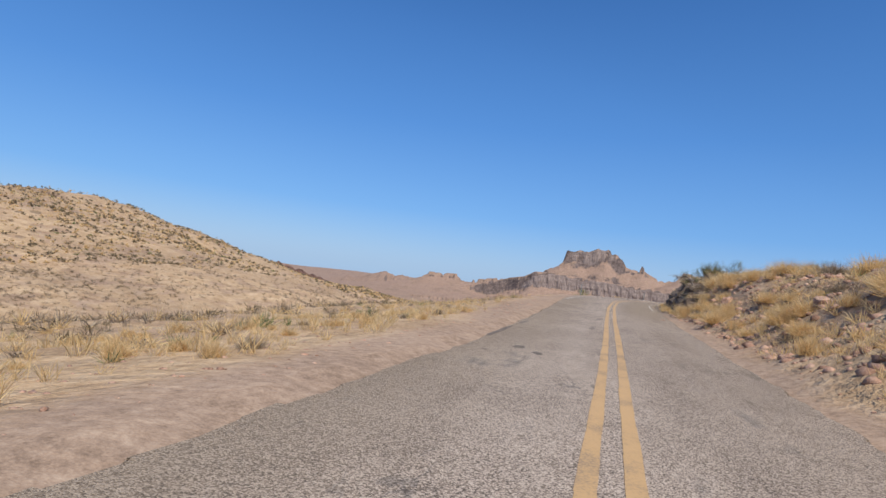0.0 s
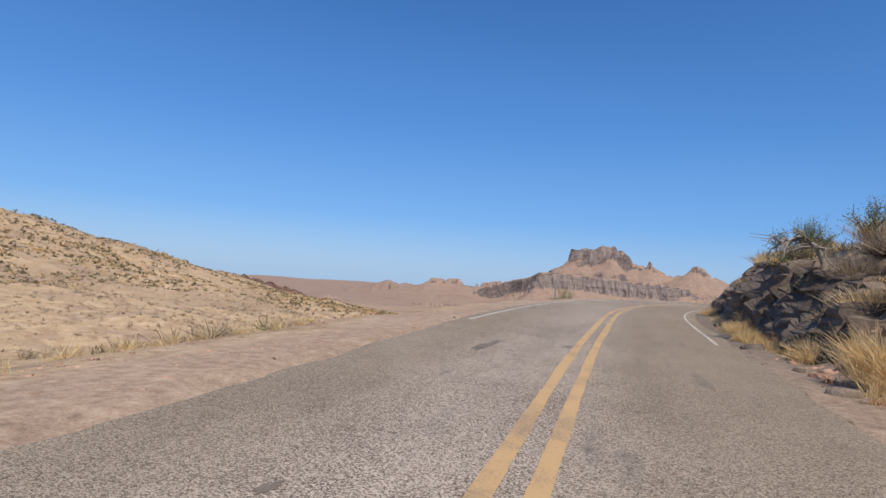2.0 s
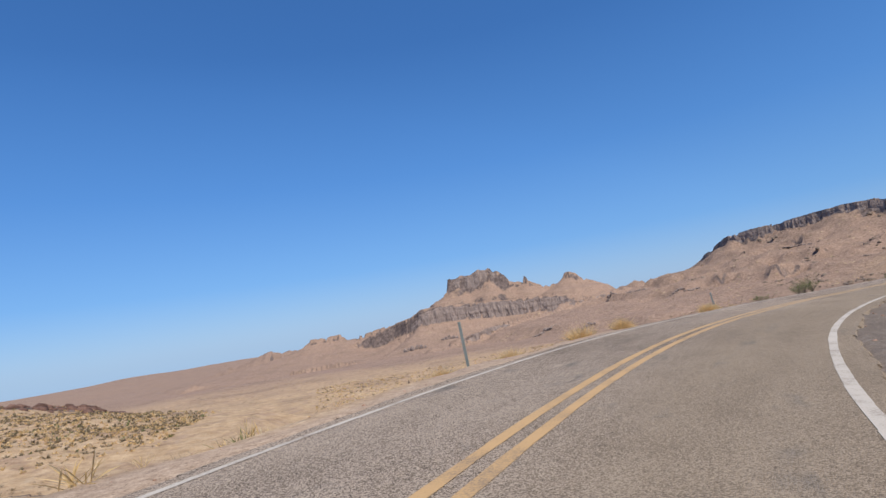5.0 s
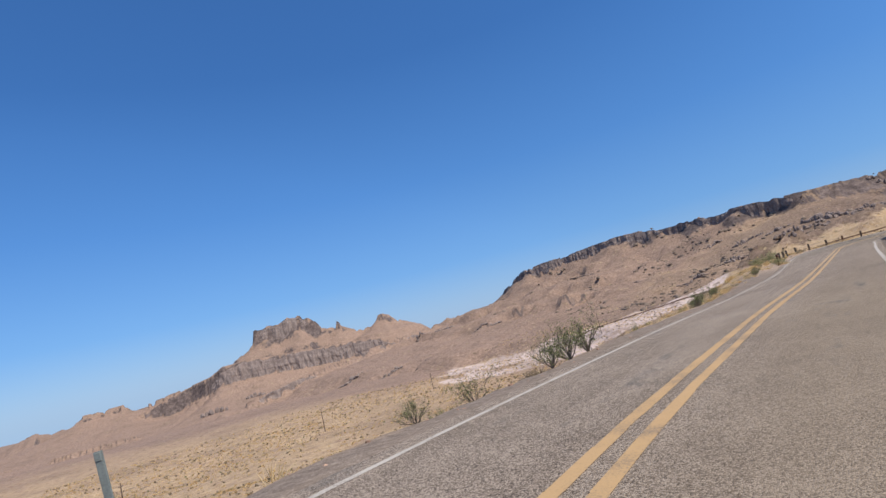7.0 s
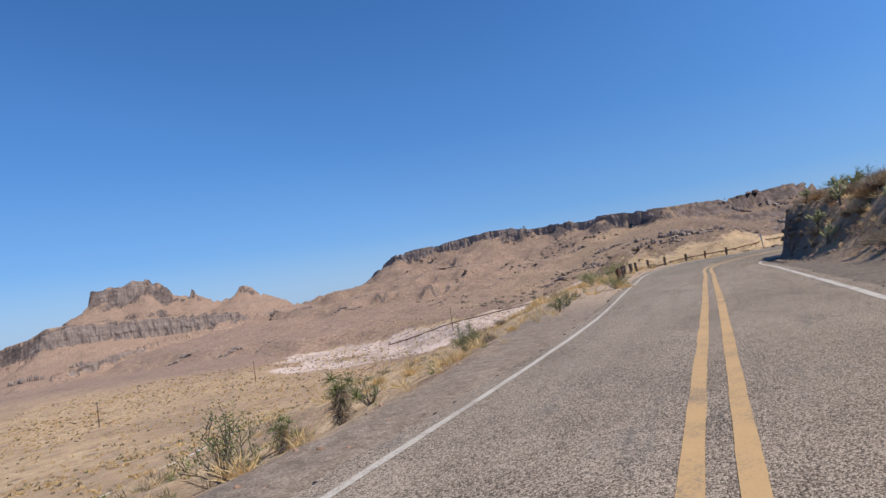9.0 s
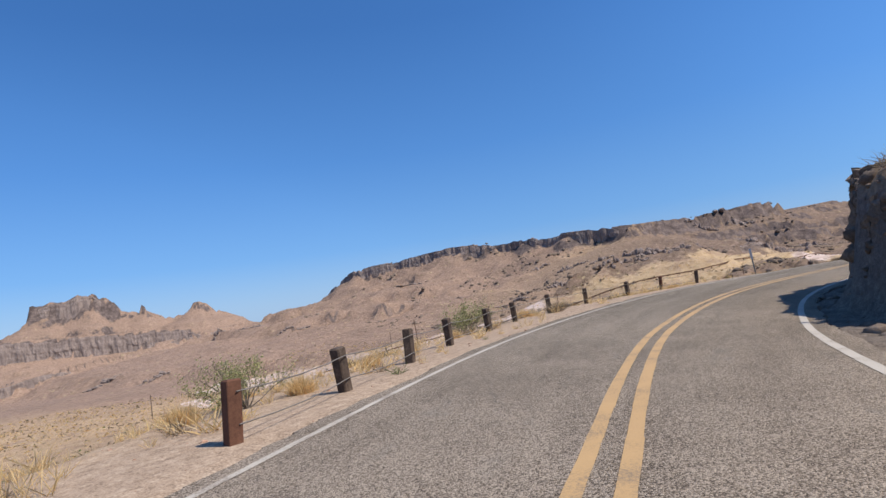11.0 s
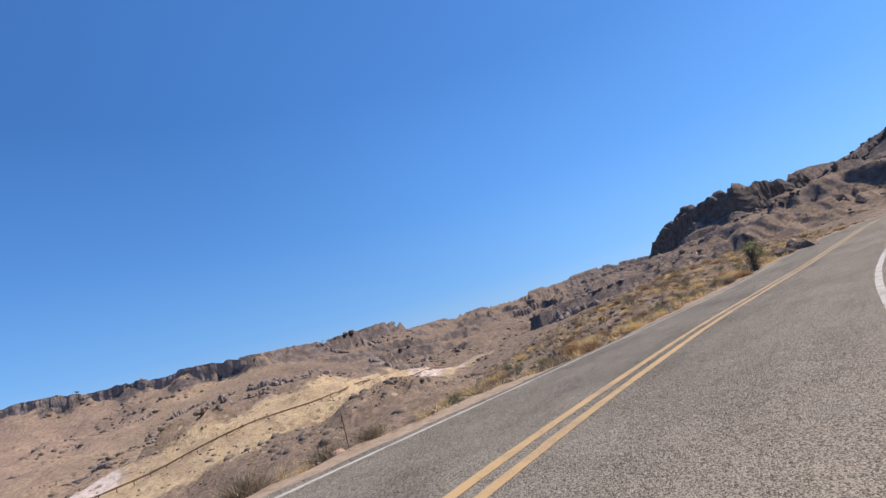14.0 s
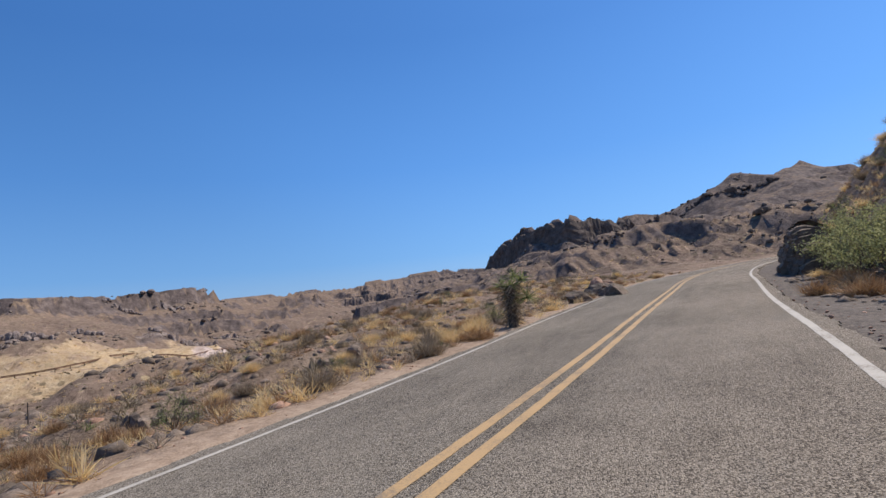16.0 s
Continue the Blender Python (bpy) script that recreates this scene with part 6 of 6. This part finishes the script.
def outcrop(x, y, width, height, seed, mat, label, n=11):
    """A crag of broken columns standing out of a slope."""
    r = np.random.RandomState(seed)
    crag = tagged(new("rock_outcrop"), label, "rock outcrop", group="rock outcrops")
    toward = math.atan2(70 - y, 110 - x)
    spots = []
    for k in range(n):
        q = min(1.0, max(-1.0, -0.9 + 1.8 * (k + r.uniform(-0.4, 0.4)) / (n - 1)))
        across, deep = q * width * 0.5, r.uniform(-0.5, 0.3) * width * 0.25
        spots.append((q, x - math.sin(toward) * across + math.cos(toward) * deep, y + math.cos(toward) * across + math.sin(toward) * deep))
    low = land(np.array([p[1] for p in spots]), np.array([p[2] for p in spots]))
    for k, ((q, px, py), z) in enumerate(zip(spots, low)):
        v, f = stone_shape(seed * 31 + k, 2, 20, 1.0)
        tall = height * (1.0 - 0.6 * abs(q)) * r.uniform(0.4, 0.8)
        wide = width * r.uniform(0.07, 0.15)
        a = r.uniform(0, 6.3)
        v = v * np.array([wide, wide * 0.8, tall * 0.75])
        v = np.stack([v[:, 0] * math.cos(a) - v[:, 1] * math.sin(a) + 0.15 * v[:, 2] * r.normal(), v[:, 0] * math.sin(a) + v[:, 1] * math.cos(a) + 0.15 * v[:, 2] * r.normal(), v[:, 2]], 1)
        part("rock_column", mesh_of("rock_column", v + np.array([px, py, z + tall * 0.12]), [tuple(int(i) for i in t) for t in f], mat), crag)
    return crag


EAST_CRAGS = [(393.5, 241.0, 18, 9), (490.2, 239.4, 19, 8), (515, 225, 24, 8), (365.8, 168.4, 17, 6.5), (374, 160, 14, 6), (457.9, 172.3, 17, 6), (379.5, 281.3, 10, 6.8), (386.7, 275.6, 10.5, 5), (404.5, 316.1, 14, 5), (386.3, 261.2, 15, 4), (317.3, 182.4, 7.5, 3.3), (404.0, 84.2, 22, 11), (410, 92, 12, 12), (420.4, 67.5, 20, 4)]
SOUTH_CRAGS = [(420.3, -24.3, 19, 14), (378.1, -18.7, 16, 11), (400, -20, 18, 11), (420.4, -52.0, 16, 8), (420.3, -64.9, 13, 10), (502.4, -125.5, 22, 11), (490.6, -141.9, 26, 12), (486.9, -161.3, 26, 13), (340.0, 4.3, 5.5, 3.7), (342.3, 9.7, 7, 3.2)]
MESA_CRAGS = [(347.5, 266.7, 13.5, 6.7), (333.6, 326.8, 6, 2.2), (275.2, 415.5, 23, 4.5), (267.3, 505.0, 14, 6.5), (294.3, 506.6, 19, 4.8), (292.5, 205.6, 10, 4), (141.0, 800.9, 28, 21), (193.8, 826.6, 22, 15), (173.6, 428.7, 21, 4), (185.2, 395.2, 16, 3.5), (302.7, 816.2, 30, 5), (395.5, 231.7, 22, 6.5), (381.0, 238.9, 17, 5.6), (409.0, 220.6, 15, 6), (315.1, 274.1, 19, 3.8), (372.1, 408.9, 26, 2.7)]
for k, (x, y, w, h) in enumerate(EAST_CRAGS + SOUTH_CRAGS + MESA_CRAGS):
    outcrop(x, y, w, h * (0.55 if (x, y, w, h) in SOUTH_CRAGS else 0.8), 500 + k, m_shaded_rock if (x, y, w, h) in SOUTH_CRAGS else m_cliff, "dark broken rock crag standing out of the hillside")
for k, (u, s, w, h) in enumerate(((15.1, -6.9, 1.3, 0.45), (15.4, -8.2, 2.0, 0.7), (15.75, -7.4, 1.4, 0.5), (16.2, -9.4, 2.0, 0.7), (16.5, -7.6, 1.3, 0.45), (16.9, -9.4, 1.8, 0.7), (14.8, -8.0, 1.6, 0.7), (14.5, -7.2, 1.3, 0.55), (17.4, -8.4, 1.4, 0.5), (14.2, -8.0, 1.8, 0.8))):
    p = on_road(u, s)
    outcrop(p.x, p.y, w, h, 600 + k, m_rock, "low dark rock outcrop on the slope below the road")
rng = np.random.RandomState(27)
px, py = rng.uniform(240, 620, 26000), rng.uniform(-200, 520, 26000)
keep = (rough(px, py, 34, 4, 141) > 0.32) & (px - 0.25 * py > 190)
px, py = px[keep], py[keep]
strew("slope_rocks", PEBBLES, px, py, 0.4 + 2.2 * rng.rand(len(px)) ** 4, m_rock, "dark rocks and ledges breaking through the far slopes", "rocks", 28)


# ---- the cable fence on the bend, posts, poles and the sign ----
def fence_post(x, y, height, mat, lean, name="post"):
    z = ground_z(x, y)
    rng = random.Random(int(x * 100))
    v, f = box(0, 0, height / 2 - 0.15, 0.17, 0.17, height + 0.3, 0.018)
    v = [Vector((q.x + rng.gauss(0, 0.006), q.y + rng.gauss(0, 0.006), q.z + (0.05 * q.x if q.z > 0.3 else 0))) for q in v]
    ob = new(name, mesh_of(name, v, f, mat))
    ob.matrix_world = pose(x, y, z, rng.uniform(-4, 4), lean, rng.uniform(0, 40))
    return ob, Vector((x, y, z))


FENCE = [(89.7, 103.6), (92.1, 104.9), (94.6, 106.15), (97.1, 107.45), (100.0, 108.6), (102.8, 109.75), (106.0, 110.45), (109.05, 110.6), (112.8, 110.5), (115.35, 109.95), (118.4, 109.3)]
fence = new("cable_fence")
tagged(fence, "old timber posts with two steel cables along the road edge", "fence")
feet = []
for k, (x, y) in enumerate(FENCE):
    post, foot_at = fence_post(x, y, 0.68, m_rustwood if k in (0, 9) else m_timber, random.Random(k).uniform(-7, 7))
    post.parent = fence
    if k in (0, 9):
        tagged(post, "newer reddish-brown post")
    feet.append(foot_at)
for h in (0.55, 0.2):
    pts = []
    for a, b in zip(feet, feet[1:]):
        out = (b - a).cross(Vector((0, 0, 1))).normalized() * 0.1
        pts += [a.lerp(b, f) + out + Vector((0, 0, h - 0.05 * math.sin(math.pi * f))) for f in (0, 0.25, 0.5, 0.75)]
    pts.append(feet[-1] + Vector((0, 0, h - 0.15)))
    part("cable", mesh_of("cable", *tube(pts, [0.009] * len(pts), 5), m_steel), fence, "slack steel cable")

stump, _ = fence_post(121.75, 108.57, 0.38, m_timber, -14, "broken_post")
tagged(stump, "short broken timber post leaning by the road", "post")


def u_post(x, y, height, lean, label, mat, turn=0.0):
    """A steel channel post: a web and two flanges."""
    ob = new("marker_post")
    tagged(ob, label, "marker post", group="marker posts")
    part("channel", mesh_of("channel", *joined([box(0, 0, height / 2 - 0.2, 0.055, 0.008, height + 0.4), box(-0.03, 0.014, height / 2 - 0.2, 0.008, 0.03, height + 0.4), box(0.03, 0.014, height / 2 - 0.2, 0.008, 0.03, height + 0.4)]), mat), ob)
    part("cap", mesh_of("cap", *box(0, 0.004, height - 0.05, 0.066, 0.03, 0.08, 0.006), mat), ob, "bolted steel head")
    ob.matrix_world = pose(x, y, ground_z(x, y), 0, lean, turn)
    return ob


u_post(14.6, 57.3, 1.15, 1, "thin grey steel marker post on the gravel verge", m_green_steel, -20)
u_post(27.4, 73.6, 1.32, -3, "grey-green steel marker post on the gravel verge", m_green_steel, -25)
u_post(42.4, 83.9, 1.05, -5, "thin weathered steel marker post on the verge", m_green_steel, -30)
for u, s, h in ((13.82, -4.95, 0.95), (12.1, -6.9, 0.75), (12.75, -6.7, 0.7), (14.25, -5.2, 0.6)):
    p = on_road(u, s)
    ob = tagged(new("steel_stake", mesh_of("steel_stake", *tube([(0, 0, -0.2), (0.01, 0, h * 0.5), (0, 0, h)], [0.013, 0.013, 0.012], 6), m_rusty)), "thin rusty steel stake driven into the verge", "stake", group="steel stakes")
    ob.matrix_world = pose(p.x, p.y, ground_z(p.x, p.y), 2, -4, 0)

sign = new("road_sign")
tagged(sign, "narrow road sign seen from its grey back on a steel post", "road sign")
part("post", mesh_of("post", *joined([box(0, 0, 0.75, 0.06, 0.008, 1.95), box(-0.03, 0.016, 0.75, 0.008, 0.032, 1.95), box(0.03, 0.016, 0.75, 0.008, 0.032, 1.95)]), m_green_steel), sign)
part("plate", mesh_of("plate", *box(0, -0.012, 1.42, 0.13, 0.006, 0.6, 0.002), m_plate), sign, "bare aluminium back of the sign")
for z in (1.22, 1.62):
    part("bolt", mesh_of("bolt", *tube([(0, -0.02, z), (0, 0.03, z)], [0.012, 0.012], 6), m_steel), sign)
sp = (123.35, 107.76)
sign.matrix_world = pose(*sp, ground_z(*sp), 0, -3, -75)


def pole(x, y, height, label):
    ob = new("utility_pole")
    tagged(ob, label, "utility pole", group="utility poles")
    part("shaft", mesh_of("shaft", *tube([(0, 0, -0.5), (0.02, 0, height * 0.5), (0, 0.02, height)], [0.12, 0.10, 0.075], 8), m_timber), ob)
    part("crossarm", mesh_of("crossarm", *box(0, 0, height - 0.5, 0.9, 0.1, 0.12, 0.01), m_timber), ob)
    ob.matrix_world = pose(x, y, ground_z(x, y), 0, 1, 40)
    return ob


for x, y, h in ((229, 142, 7.5), (208, 243, 8.5), (140, 262, 6.4), (95, 250, 6.2), (42, 190, 6.4)):
    pole(x, y, h, "bare weathered timber pole standing in the valley")

# guard rail along the lower road
rail = new("guard_rail")
tagged(rail, "long dark guard rail along the lower road in the valley", "guard rail")
lx = np.array([p[0] for p in LOWER_ROAD[:7]], float)
ly = np.array([p[1] for p in LOWER_ROAD[:7]], float)
run_len = np.r_[0, np.cumsum(np.hypot(np.diff(lx), np.diff(ly)))]
at = np.arange(0, run_len[-1], 4.0)
rx, ry = np.interp(at, run_len, lx), np.interp(at, run_len, ly)
rz = land(rx, ry)
rz = np.convolve(np.pad(rz, 3, "edge"), np.ones(7) / 7, "valid")
part("beam", mesh_of("beam", *joined([tube([(a, b, c + h) for a, b, c in zip(rx, ry, rz)], [0.14] * len(rx), 4) for h in (0.5, 0.75)]), m_rusty), rail)
post_me = mesh_of("post", *box(0, 0, 0.1, 0.16, 0.16, 1.5, 0.01), m_timber)
for a, b, c in zip(rx, ry, rz):
    part("post", post_me, rail).location = (a, b, c)

# pipe across the slope left of the first stretch
qx = np.linspace(-62, -19, 60)
qy = np.interp(qx, [-62, -36, -27, -19], [28, 47, 56, 72])
qz = land(qx, qy)
tagged(new("pipe", mesh_of("pipe", *tube([(a, b, c + 0.22) for a, b, c in zip(qx, qy, qz)], [0.09] * len(qx), 6), m_pipe, True)), "long thin dark pipe lying across the sandy slope", "pipe")
px = np.linspace(57, 94.5, 50)
py = np.interp(px, [57, 68, 76, 88, 94.5], [108, 127, 139, 153, 165])
pz = land(px, py)
tagged(new("pipe", mesh_of("pipe", *tube([(a, b, c + 0.12) for a, b, c in zip(px, py, pz)], [0.05] * len(px), 6), m_white_pipe, True)), "long thin white pipe lying down the valley slope", "pipe")


# ---- tar on the asphalt ----
def tar_patch(u, s, length, width, turn, seed):
    """A thin ragged patch of old tar lying on the seal."""
    rng = random.Random(seed)
    j = int(np.argmin(abs(ROAD_U - u)))

    def spot(f, g, up):
        c = road_at(np.array([u + f / 12.5]))[0]
        off = s + g
        return Vector((c[0] + ROAD_N[j, 0] * off, c[1] + ROAD_N[j, 1] * off, c[2] - math.sin(c[3]) * off + up))

    rim = []
    for k in range(28):
        a = 2 * math.pi * k / 28
        r = 1 + 0.55 * noise.noise(Vector((2 * math.cos(a), 2 * math.sin(a), seed * 0.37))) + 0.2 * noise.noise(Vector((6 * math.cos(a), 6 * math.sin(a), seed * 0.71)))
        f, g = 0.5 * length * r * math.cos(a), 0.5 * width * r * math.sin(a) * rng.uniform(0.85, 1.1)
        f, g = f * math.cos(turn) - g * math.sin(turn), f * math.sin(turn) + g * math.cos(turn)
        rim.append(spot(f, g, 0.004))
    rim.append(spot(0, 0, 0.006))
    return tagged(new("tar_patch", mesh_of("tar_patch", rim, [(k, (k + 1) % 28, 28) for k in range(28)], m_tar)), "ragged dark patch of old tar on the road surface", "tar patch", kind="structure")


TAR = [(1.03, -2.5, 3.2, 0.13, 0.0), (0.74, -2.08, 0.16, 0.1, 0.2), (0.82, -1.66, 0.5, 0.22, 0.1), (0.78, -1.25, 0.4, 0.2, -0.2), (2.09, -1.53, 0.6, 0.3, 0.2), (1.79, -0.45, 0.9, 0.13, 0.05), (1.75, -0.94, 0.12, 0.07, 0.3), (2.71, -1.51, 1.3, 0.22, 0.05), (2.21, -1.2, 0.2, 0.1, 0.1), (1.4, -0.56, 1.0, 0.16, 0.0), (1.3, -2.45, 1.2, 0.1, 0.05)]
for k, (u, s, length, width, turn) in enumerate(TAR):
    tar_patch(u, s, length, width, turn, 700 + k)
